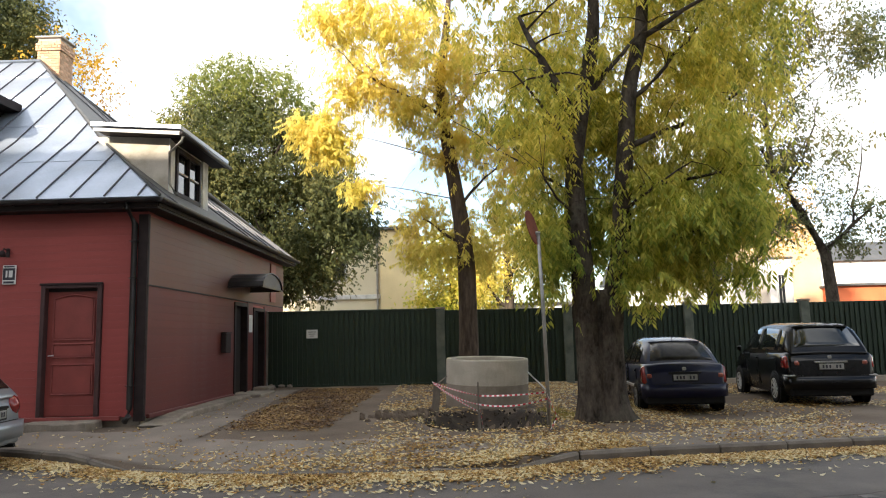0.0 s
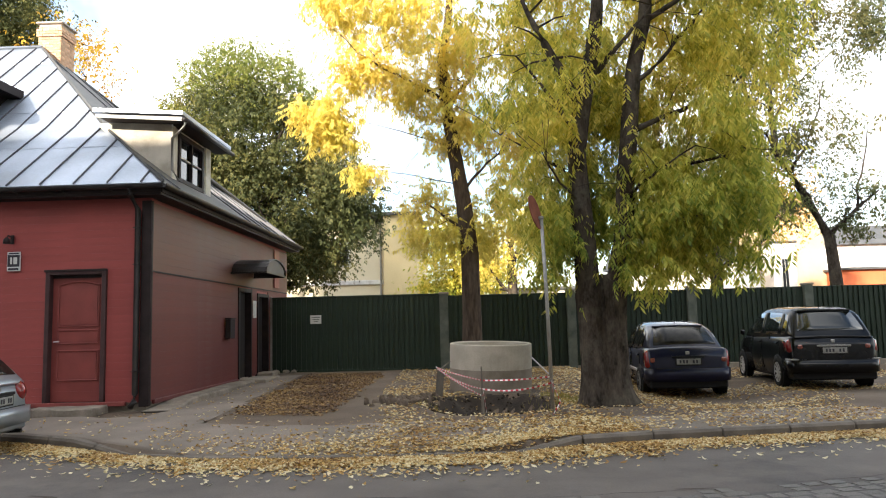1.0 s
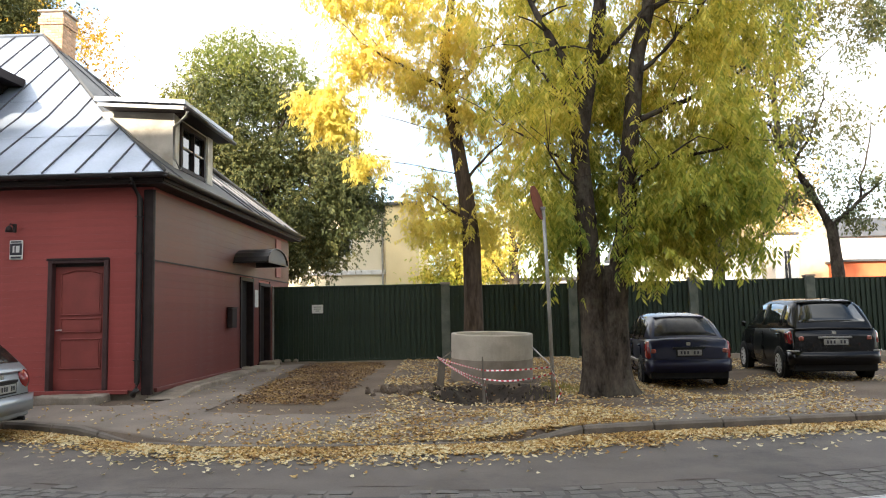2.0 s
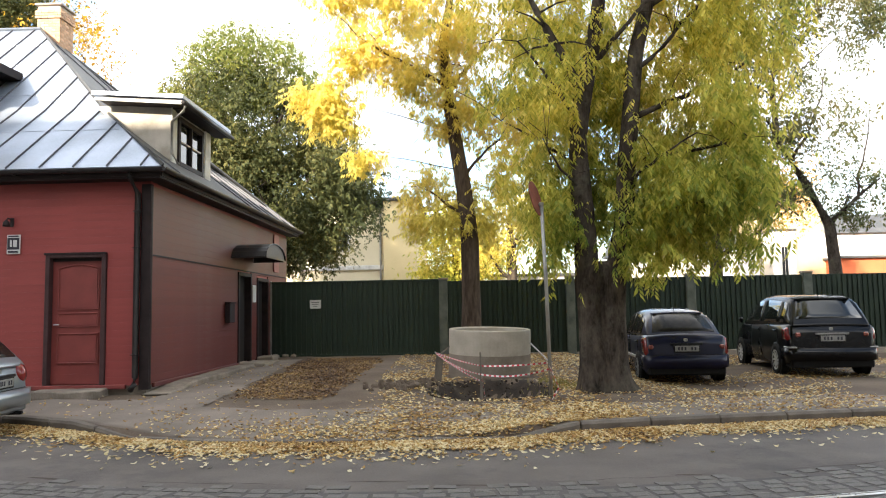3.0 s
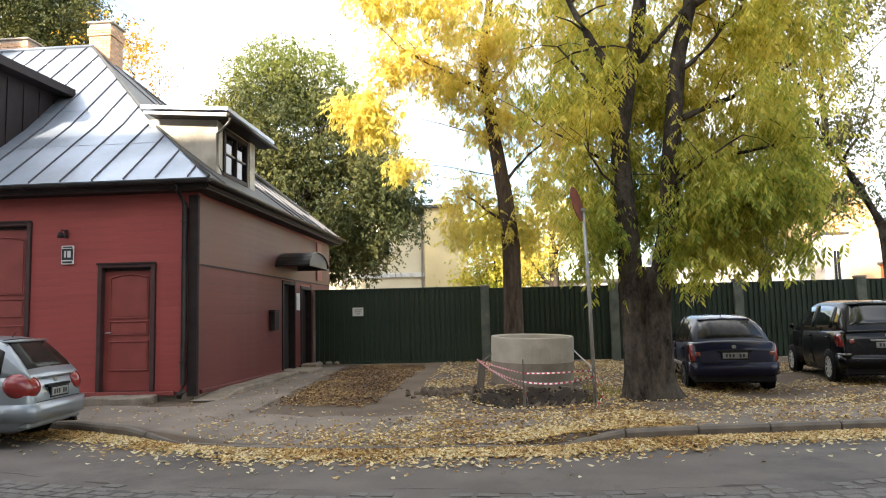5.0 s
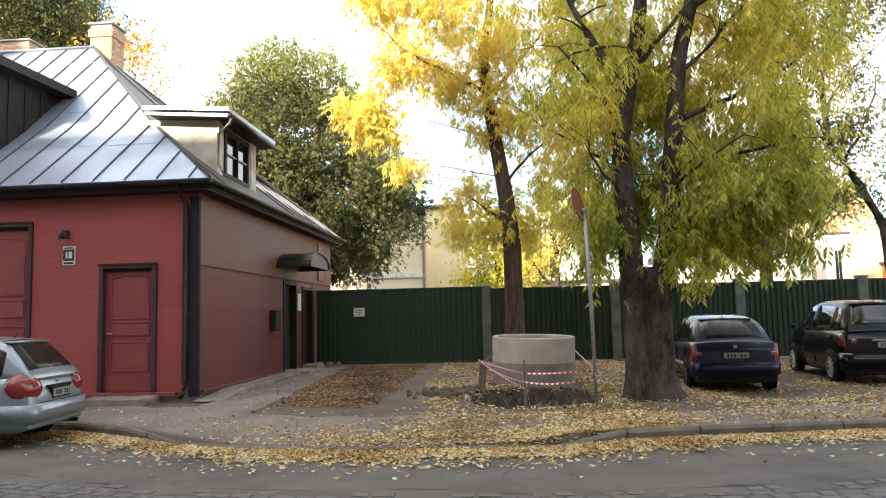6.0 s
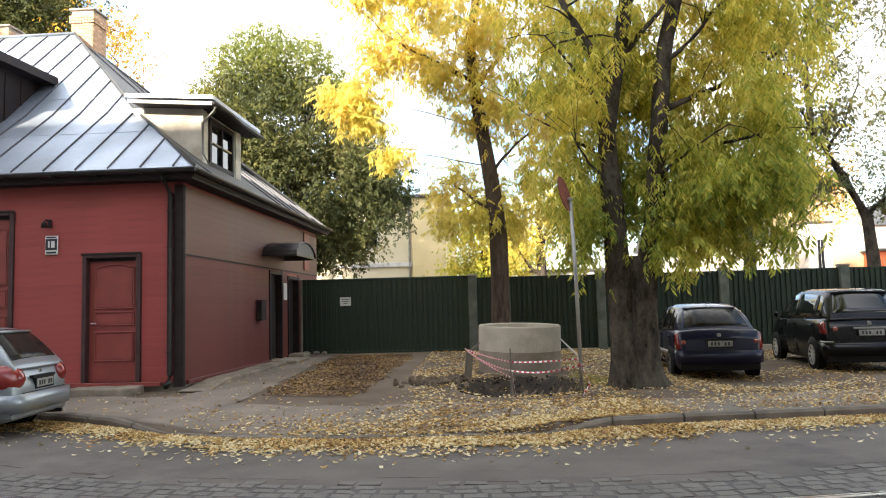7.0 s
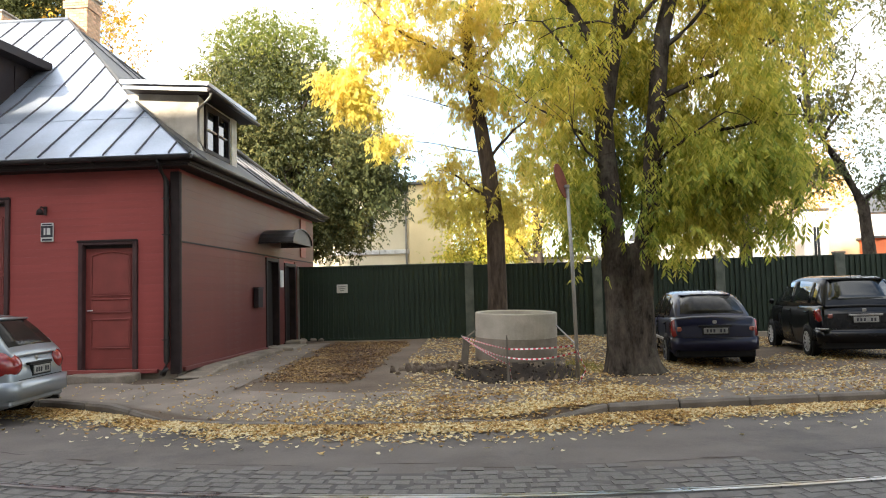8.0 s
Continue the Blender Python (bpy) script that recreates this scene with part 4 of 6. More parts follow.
# side dormer with its window
DX, DY0, DY1, DZ0, DZ1 = -6.31, 15.2, 17.55, 4.9, 6.2
cheek = [(DX, DZ0 - 0.1), (DX, DZ1), (-8.0, DZ1)]
hpart("dormer_cheek", prism(cheek, "y", DY0, DY0 + 0.12), M_CHEEK, "stained cream dormer cheek")
hpart("dormer_cheek", prism(cheek, "y", DY1 - 0.12, DY1), M_CHEEK, "stained cream dormer cheek")
WY0, WY1, WZ0, WZ1 = 15.6, 17.02, 4.98, 5.98
for y0, y1, z0, z1 in ((DY0 + 0.12, WY0, DZ0, DZ1), (WY1, DY1 - 0.12, DZ0, DZ1), (WY0, WY1, WZ1, DZ1), (WY0, WY1, DZ0, WZ0)):
    hpart("dormer_front", box(DX - 0.12, DX, y0, y1, z0, z1), M_WHITE, "weathered white dormer front")
hpart("dormer_corner_board", box(DX + 0.003, DX + 0.03, DY1 - 0.34, DY1 + 0.01, DZ0, DZ1, 0.006), M_WHITE)
hpart("dormer_corner_board", box(DX + 0.003, DX + 0.03, DY0 - 0.01, DY0 + 0.2, DZ0 + 0.02, DZ1, 0.006), M_WHITE)
wf = hpart("dormer_window", box(DX - 0.07, DX + 0.045, WY0 - 0.05, WY0 + 0.06, WZ0 - 0.05, WZ1 + 0.06, 0.006), M_TRIM, "dark framed two-light window")
for y0, y1, z0, z1 in ((WY1 - 0.06, WY1 + 0.05, WZ0 - 0.05, WZ1 + 0.06), (WY0 + 0.06, WY1 - 0.06, WZ1 - 0.05, WZ1 + 0.06), (WY0 + 0.06, WY1 - 0.06, WZ0 - 0.05, WZ0 + 0.05), (16.29, 16.34, WZ0 + 0.05, WZ1 - 0.05)):
    hpart("window_bar", box(DX - 0.068, DX + 0.043, y0, y1, z0, z1, 0.004), M_TRIM, parent=wf)
for y0, y1 in ((WY0 + 0.06, 16.29), (16.34, WY1 - 0.06)):
    hpart("pane", box(DX - 0.03, DX - 0.022, y0, y1, WZ0 + 0.05, WZ1 - 0.05), M_PANE, parent=wf)
    hpart("window_bar", box(DX - 0.02, DX + 0.02, y0, y1, 5.48, 5.51), M_WHITE, parent=wf)
hpart("dormer_roof", slab([(-7.85, 14.78, 6.42), (-5.9, 14.78, 6.29), (-5.9, 17.95, 6.29), (-7.85, 17.95, 6.42)], 0.08), M_ROOF, "pale sheet-metal dormer roof")
hpart("dormer_fascia", prism([(-7.8, 6.22), (-5.92, 6.08), (-5.92, 6.16), (-7.8, 6.285)], "y", 14.8, 14.83), M_WHITE)
hpart("dormer_fascia", box(-5.95, -5.92, 14.83, 17.93, 6.08, 6.145), M_TRIM)
hpart("dormer_soffit", slab([(-7.7, 14.83, 6.24), (-5.95, 14.83, 6.13), (-5.95, DY0 - 0.002, 6.13), (-7.7, DY0 - 0.002, 6.24)], 0.03), M_TRIM)
hpart("dormer_soffit", box(DX + 0.002, -5.95, DY0, 17.93, 6.1, 6.13), M_TRIM)
hpart("dormer_gutter", tube([(-5.87, 14.75, 6.1), (-5.87, 18.0, 6.1)], 0.05, 8), M_GUTTER, smooth=True)
hpart("dormer_downpipe", tube([(-5.87, 14.85, 6.06), (-5.9, 14.86, 5.95), (-6.24, 15.08, 5.78), (-6.24, 15.1, 5.1), (-6.1, 15.1, 4.86)], 0.035, 8), M_POLE, smooth=True)

# street dormer at the far left, its eave running back into the slope
# Side turned from the sun; its shade is in the near-black trim colour.
hpart("street_dormer_wall", box(-16.0, -10.95, 13.9, 17.0, 5.2, 7.4), M_TRIM, "boarded dormer side coloured dark for its shade")
hpart("street_dormer_roof", slab([(-16.3, 13.45, 7.42), (-10.6, 13.45, 7.42), (-10.6, 16.75, 7.52), (-16.3, 16.75, 7.52)], 0.2), M_TRIM, "dark dormer eave")
for k in range(5):
    hpart("dormer_board_joint", box(-10.949, -10.93, 14.2 + k * 0.55, 14.23 + k * 0.55, 5.4, 7.2), M_TRIM)

# chimneys, brick by brick
def chimney(x0, x1, y0, y1, z0, z1, label):
    ch = hpart("chimney", box(x0 + 0.012, x1 - 0.012, y0 + 0.012, y1 - 0.012, z0, z1), M_MORTAR, label)
    me = {}
    def brick(w, d):
        if (w, d) not in me:
            m = bpy.data.meshes.new("brick")
            b = box(0, w, 0, d, 0, 0.066)
            b.to_mesh(m)
            b.free()
            m.materials.append(M_BRICK)
            me[(w, d)] = m
        return me[(w, d)]
    rows = int((z1 - z0) / 0.077)
    for r in range(rows):
        z = z0 + r * 0.077
        out = 0.04 if rows - 5 < r < rows - 1 else 0.0
        for horiz, a, b in ((True, x0 - out, x1 + out), (False, y0 - out, y1 + out)):
            n = max(2, round((b - a) / 0.2))
            L = (b - a) / n
            off = 0.5 * L if r % 2 else 0
            p = a
            while p < b - 0.01:
                q = min(b, p + (L if p > a or not off else off))
                w = round(q - p - 0.012, 3)
                if horiz:
                    o = new("brick", brick(w, 0.03))
                    o.location = (p - HX, y0 - out - HY, z)
                else:
                    o = new("brick", brick(0.03, w))
                    o.location = (x1 + out - 0.03 - HX, p - HY, z)
                o.parent = ch
                p = q
    hpart("chimney_cap", box(x0 - 0.06, x1 + 0.06, y0 - 0.06, y1 + 0.06, z1, z1 + 0.05, 0.01), M_MORTAR)


chimney(-11.85, -11.2, 19.3, 20.0, 8.6, 10.36, "tall sunlit yellow-red brick chimney")
chimney(-15.4, -13.8, 19.4, 20.0, 8.9, 10.05, "low wide brick chimney")

# street doors
def panel_door(x0, x1, z0, z1, tall):
    fw = 0.085
    door = hpart("door", box(x0 + fw, x1 - fw, HY + 0.09, HY + 0.14, z0 + 0.02, z1 - fw - 0.06), M_REDDOOR, "closed red-brown panelled wooden door")
    for a, b, c, d in ((x0, x0 + fw, z0, z1), (x1 - fw, x1, z0, z1), (x0 + fw, x1 - fw, z1 - fw, z1)):
        hpart("door_frame", box(a, b, HY - 0.045, HY + 0.16, c, d, 0.008), M_FRAME, "dark purple-brown door frame", parent=door)
    hpart("door_hood", box(x0 - 0.02, x1 + 0.02, HY - 0.065, HY - 0.046, z1 - 0.03, z1 + 0.015, 0.006), M_TRIM, parent=door)
    hpart("transom", box(x0 + fw, x1 - fw, HY + 0.08, HY + 0.15, z1 - fw - 0.06, z1 - fw), M_TRIM, parent=door)
    a, b = x0 + fw + 0.12, x1 - fw - 0.1
    h = z1 - z0
    for k, (c, d) in enumerate(((0.17, 0.39), (0.445, 0.545), (0.575, 0.91))):
        c, d = z0 + c * h, z0 + d * h - (0.06 if k == 2 else 0)
        arc = 0.07 if k == 2 else 0.0
        top = [(b - (b - a) * i / 8, d + arc * math.sin(math.pi * i / 8) - (0 if arc else 0)) for i in range(9)]
        hpart("panel", prism([(a + 0.03, c + 0.03), (b - 0.03, c + 0.03)] + [(p[0] + (0.03 if i == 8 else -0.03 if i == 0 else 0), p[1] - 0.03) for i, p in enumerate(top)], "y", HY + 0.074, HY + 0.0895), M_REDDOOR, parent=door)
        loop = [(a, c), (b, c)] + top
        bm = bmesh.new()
        for p, q in zip(loop, loop[1:] + loop[:1]):
            tube([(p[0], HY + 0.083, p[1]), (q[0], HY + 0.083, q[1])], 0.017, 6, bm)
        hpart("moulding", bm, M_REDDOOR, parent=door)
    hpart("handle", tube([(x0 + fw + 0.06, HY + 0.09, z0 + 0.46 * h), (x0 + fw + 0.06, HY + 0.04, z0 + 0.46 * h), (x0 + fw + 0.17, HY + 0.035, z0 + 0.462 * h)], 0.012, 8), M_STEEL, "steel lever handle", parent=door)
    hpart("kick_plate", box(x0 + fw + 0.02, x1 - fw - 0.02, HY + 0.082, HY + 0.0895, z0 + 0.03, z0 + 0.22), M_REDDOOR, "worn dusty kick board", parent=door)


panel_door(*D1, False)
panel_door(*D2, True)
for y0, y1, z0, z1, nm in ((*S1, "side_door"), (*S2, "side_door")):
    sd = hpart(nm, box(HX - 0.2, HX - 0.15, y0 + 0.1, y1 - 0.1, z0 + 0.02, z1 - 0.1), M_DARKROOM, "recessed side doorway filled near-black")
    for a, b, c, d in ((y0, y0 + 0.1, z0, z1), (y1 - 0.1, y1, z0, z1), (y0 + 0.1, y1 - 0.1, z1 - 0.1, z1)):
        hpart("door_frame", box(HX - 0.22, HX + 0.03, a, b, c, d, 0.006), M_TRIM, parent=sd)
    hpart("sill", box(HX - 0.22, HX + 0.1, y0 - 0.05, y1 + 0.05, z0 - 0.12, z0, 0.01), M_CONCRETE_LOW, parent=sd)
hpart("shutter", box(HX + 0.012, HX + 0.04, 22.3, 22.9, 2.9, 4.1, 0.006), M_REDDOOR, "dark red shutter")

# barrel canopy over the side door
canopy = thing("door_canopy", (HX, 19.25, 3.1), "barrel-vaulted sheet canopy over the side door", "canopy")
n = 10
arc = [(1.0 * math.cos(math.pi * k / n), 0.38 * math.sin(math.pi * k / n)) for k in range(n + 1)]
part("vault", prism(arc + [(p[0] * 0.975, p[1] * 0.95) for p in reversed(arc)], "x", 0.01, 0.9), M_GUTTER, canopy, "dark bent sheet")
part("end_panel", prism([(p[0] * 0.97, p[1] * 0.94 + 0.004) for p in arc], "x", 0.87, 0.88), M_ROOFDARK, canopy, "grey sheet end panel")
part("rim", tube([(0.905, p[0], p[1]) for p in arc], 0.018, 6), M_GUTTER, canopy)
part("front_bar", box(0.87, 0.92, -1.0, 1.0, -0.035, -0.002), M_GUTTER, canopy)
part("side_bar", box(0.0, 0.87, -1.01, -0.97, -0.04, -0.002), M_GUTTER, canopy)
part("side_bar", box(0.0, 0.87, 0.97, 1.01, -0.04, -0.002), M_GUTTER, canopy)
mail = thing("letter_box", (HX + 0.002, 17.95, 1.42), "dark red metal letter box on the side wall", "letter box")
part("body", box(0.02, 0.15, -0.19, 0.19, 0.0, 0.48, 0.015), M_TRIM, mail)
part("lid", box(0.01, 0.17, -0.2, 0.2, 0.482, 0.51, 0.008), M_TRIM, mail)
paper = thing("wall_notice", (HX + 0.012, 20.27, 1.95), "white paper notice between the side doors", "notice")
part("sheet", box(0.0, 0.008, -0.16, 0.16, 0, 0.48), M_WHITE, paper)

number = thing("house_sign", (-8.6, HY - 0.01, 2.85), "small black and white enamel house sign", "sign")
part("plate", box(-0.13, 0.13, -0.03, -0.008, 0, 0.37, 0.008), M_NUMBER, number, "white enamel rim")
part("dark_field", box(-0.116, 0.116, -0.034, -0.0305, 0.085, 0.31), M_BAR, number, "black enamel field")
part("mark_bar", box(-0.062, -0.028, -0.038, -0.0345, 0.135, 0.265), M_NUMBER, number)
part("mark_bar", box(0.0, 0.07, -0.038, -0.0345, 0.135, 0.265), M_NUMBER, number)
part("text_bar", box(-0.1, 0.1, -0.034, -0.0305, 0.325, 0.352), M_BAR, number)
part("text_bar", box(-0.1, 0.1, -0.034, -0.0305, 0.022, 0.06), M_BAR, number)
lamp = thing("wall_lamp", (-8.64, HY - 0.01, 3.42), "small dark wall lamp above the house sign", "lamp")
part("bracket", box(-0.03, 0.03, -0.05, -0.008, -0.05, 0.12, 0.008), M_TRIM, lamp)
part("arm", tube([(0, -0.05, 0.08), (0, -0.16, 0.1), (0.0, -0.2, 0.05)], 0.014, 8), M_TRIM, lamp)
bm = lathe([(0.02, 0.04), (0.055, 0.0), (0.065, -0.08), (0.0, -0.08)], 12)
bm.transform(Matrix.Translation((0, -0.2, 0.02)))
part("shade", bm, M_TRIM, lamp, "", True)

step_ob = thing("doorstep", (-7.35, 13.15, 0.2), "worn cracked concrete doorstep slab", "step")
bm = box(-0.66, 0.66, -0.26, 0.3, -0.14, 0.1, 0.02)
bmesh.ops.subdivide_edges(bm, edges=bm.edges, cuts=4, use_grid_fill=True)
for v in bm.verts:
    v.co += Vector((noise.noise(v.co * 5), noise.noise(v.co * 5 + Vector((9, 0, 0))), noise.noise(v.co * 4 + Vector((0, 7, 0))))) * 0.035
part("slab", bm, M_LEDGE, step_ob)
apron = thing("concrete_apron", (HX, 16.5, 0.0), "cracked mossy concrete ledge along the side wall", "apron")
bm = box(-0.04, 0.5, -3.2, 2.2, 0.0, 0.33, 0.03)
bmesh.ops.subdivide_edges(bm, edges=bm.edges, cuts=8, use_grid_fill=True)
for v in bm.verts:
    top_edge = v.co.z > 0.2
    v.co.z += noise.noise(v.co * 1.5) * 0.025 - (0.14 * max(0, min(1, (-1.6 - v.co.y) / 1.6)) if top_edge else 0)
    v.co.x += (noise.noise(v.co * 1.1 + Vector((3, 0, 0))) * 0.08 + (0.12 if v.co.z < 0.1 else 0)) * (v.co.x > 0.3)
part("ledge", bm, M_LEDGE, apron)
part("step", box(0.02, 0.75, 2.25, 3.7, 0.0, 0.34, 0.02), M_CONCRETE_LOW, apron)
part("block", box(0.05, 0.5, 3.9, 4.5, 0.05, 0.42, 0.03), M_CONCRETE_LOW, apron)

# ---- cars ----
def loft(sections, bm=None, cap=True):
    bm = bm or bmesh.new()
    rows = [[bm.verts.new(p) for p in s] for s in sections]
    n = len(rows[0])
    for a, b in zip(rows, rows[1:]):
        for k in range(n):
            bm.faces.new((a[k], a[(k + 1) % n], b[(k + 1) % n], b[k]))
    if cap:
        bm.faces.new(list(reversed(rows[0])))
        bm.faces.new(rows[-1])
    bmesh.ops.recalc_face_normals(bm, faces=bm.faces)
    return bm


def car_section(x, w, z0, zb, round_top=0.06):
    """One closed cross-section of the lower body: (x, half width, underside, shoulder)."""
    half = [(w * 0.86, z0), (w * 0.97, z0 + 0.09), (w, z0 + (zb - z0) * 0.45), (w * 0.985, z0 + (zb - z0) * 0.72), (w * 0.95, zb - 0.03), (w * 0.9, zb), (w * 0.5, zb + round_top * 0.5), (0, zb + round_top * 0.6)]
    return [(x, y, z) for y, z in half] + [(x, -y, z) for y, z in reversed(half[:-1])]


def wheel(parent, x, y, r, out, rim_mat, spokes):
    """A wheel with tyre, rim and spokes; out is +1 or -1, the outer side."""
    wh_ob = new("wheel")
    wh_ob.empty_display_size = 0.1
    wh_ob.parent = parent
    wh_ob.matrix_basis = pose(x, y, r, -90 * out, 0, 0)
    w = 0.1
    part("tyre", lathe([(r * 0.62, -w), (r * 0.93, -w), (r, -w * 0.7), (r, w * 0.7), (r * 0.94, w), (r * 0.66, w), (r * 0.62, w * 0.8)], 28), M_TYRE, wh_ob, "", True)
    bm = lathe([(r * 0.66, w * 0.95), (r * 0.6, w * 0.9), (r * 0.58, w * 0.3), (0.001, w * 0.3)], 28)
    part("barrel", bm, M_BLACKPLASTIC, wh_ob, "", True)
    bm = lathe([(r * 0.66, w * 0.9), (r * 0.66, w * 1.02), (r * 0.58, w * 0.95)], 28)
    for k in range(spokes):
        a = 2 * math.pi * k / spokes
        q = box(0.02, r * 0.6, -0.022, 0.022, w * 0.62, w * 0.9)
        q.transform(Matrix.Rotation(a, 4, "Z"))
        me = bpy.data.meshes.new("tmp")
        q.to_mesh(me)
        q.free()
        bm.from_mesh(me)
        bpy.data.meshes.remove(me)
    q = lathe([(0.06, w * 0.6), (0.055, w * 0.98), (0.001, w)], 14)
    me = bpy.data.meshes.new("tmp")
    q.to_mesh(me)
    q.free()
    bm.from_mesh(me)
    bpy.data.meshes.remove(me)
    part("rim", bm, rim_mat, wh_ob)
    return wh_ob


def smooth_curve(pts, n):
    """Points along a rounded curve through (x, z) pairs."""
    out = []
    for i in range(len(pts) - 1):
        p0, p1, p2, p3 = (Vector(pts[max(0, min(len(pts) - 1, i + q))]) for q in (-1, 0, 1, 2))
        for s in range(n):
            t = s / n
            out.append(0.5 * ((2 * p1) + (p2 - p0) * t + (2 * p0 - 5 * p1 + 4 * p2 - p3) * t * t + (3 * p1 - p0 - 3 * p2 + p3) * t ** 3))
    out.append(Vector(pts[-1]))
    return out


class Cabin:
    """The upper body: arches at each x, from the shoulder line up to the roof's profile."""
    def __init__(self, belt, H, glass, w):
        g0, g1, g2, g3 = glass
        self.belt, self.H, self.w, self.g = belt, H, w, glass
        self.curve = smooth_curve([(g3 - 0.02, belt - 0.02), (g3 + (g2 - g3) * 0.5, belt + (H - belt) * 0.56), (g2, H - 0.065), ((g1 * 0.35 + g2 * 0.65), H - 0.005), ((g1 * 0.75 + g2 * 0.25), H), (g1, H - 0.075), (g0 * 0.5 + g1 * 0.5, belt + (H - belt) * 0.45), (g0 + 0.02, belt - 0.06)], 5)

    def top(self, x):
        c = self.curve
        for p, q in zip(c, c[1:]):
            if p.x <= x <= q.x:
                return p.y + (q.y - p.y) * (x - p.x) / max(q.x - p.x, 1e-6)
        return self.belt - 0.05

    def side_y(self, x, z):
        g0, g1, g2, g3 = self.g
        ends = 1 - 0.1 * max(0, (g2 + 0.2 - x) / (g2 + 0.2 - g3 + 1e-6)) ** 2 * (x < g2 + 0.2) - 0.06 * max(0, (x - g1) / (g0 - g1)) * (x > g1)
        return self.w * 0.94 * ends * (1 - 0.25 * max(0, (z - self.belt)) / (self.H - self.belt))

    def arch(self, x):
        t, b = self.top(x), self.belt - 0.04
        pts = []
        for s in (0.0, 0.3, 0.6, 0.85):
            z = b + (t - b) * s
            pts.append((x, self.side_y(x, z), z))
        ye = self.side_y(x, t)
        pts += [(x, ye * 0.94, b + (t - b) * 0.95), (x, ye * 0.8, t), (x, ye * 0.4, t + 0.012), (x, 0, t + 0.016)]
        return pts + [(p[0], -p[1], p[2]) for p in reversed(pts[:-1])]

    def shell(self):
        return loft([self.arch(p.x) for p in self.curve])

    def side_pane(self, x0, x1, s, lo=0.12, hi=0.84):
        rows, b = [], self.belt - 0.04
        for i in range(7):
            x = x0 + (x1 - x0) * i / 6
            t = self.top(x)
            zs = [b + (t - b) * v for v in (lo * (self.H - b) / max(t - b, 0.12), 0.45, 0.65, hi)]
            zs[0] = min(zs[0], zs[3] - 0.01)
            zs[1], zs[2] = zs[0] + (zs[3] - zs[0]) * 0.35, zs[0] + (zs[3] - zs[0]) * 0.7
            inner = [(x, s * (self.side_y(x, z) - 0.02), z) for z in zs]
            outer = [(x, s * (self.side_y(x, z) + 0.01), z) for z in reversed(zs)]
            rows.append(inner + outer)
        return loft(rows)

    def end_pane(self, x0, x1, k0, k1, push):
        rows = []
        for i in range(9):
            x = x0 + (x1 - x0) * i / 8
            k = k0 + (k1 - k0) * i / 8
            t = self.top(x)
            ye = self.side_y(x, t)
            f = [(-k, 0.0), (-k * 0.5, 0.012), (0, 0.016), (k * 0.5, 0.012), (k, 0.0)]
            rows.append([(x + push, ye * u, t + c + 0.008) for u, c in f] + [(x, ye * u, t + c - 0.02) for u, c in reversed(f)])
        return loft(rows)


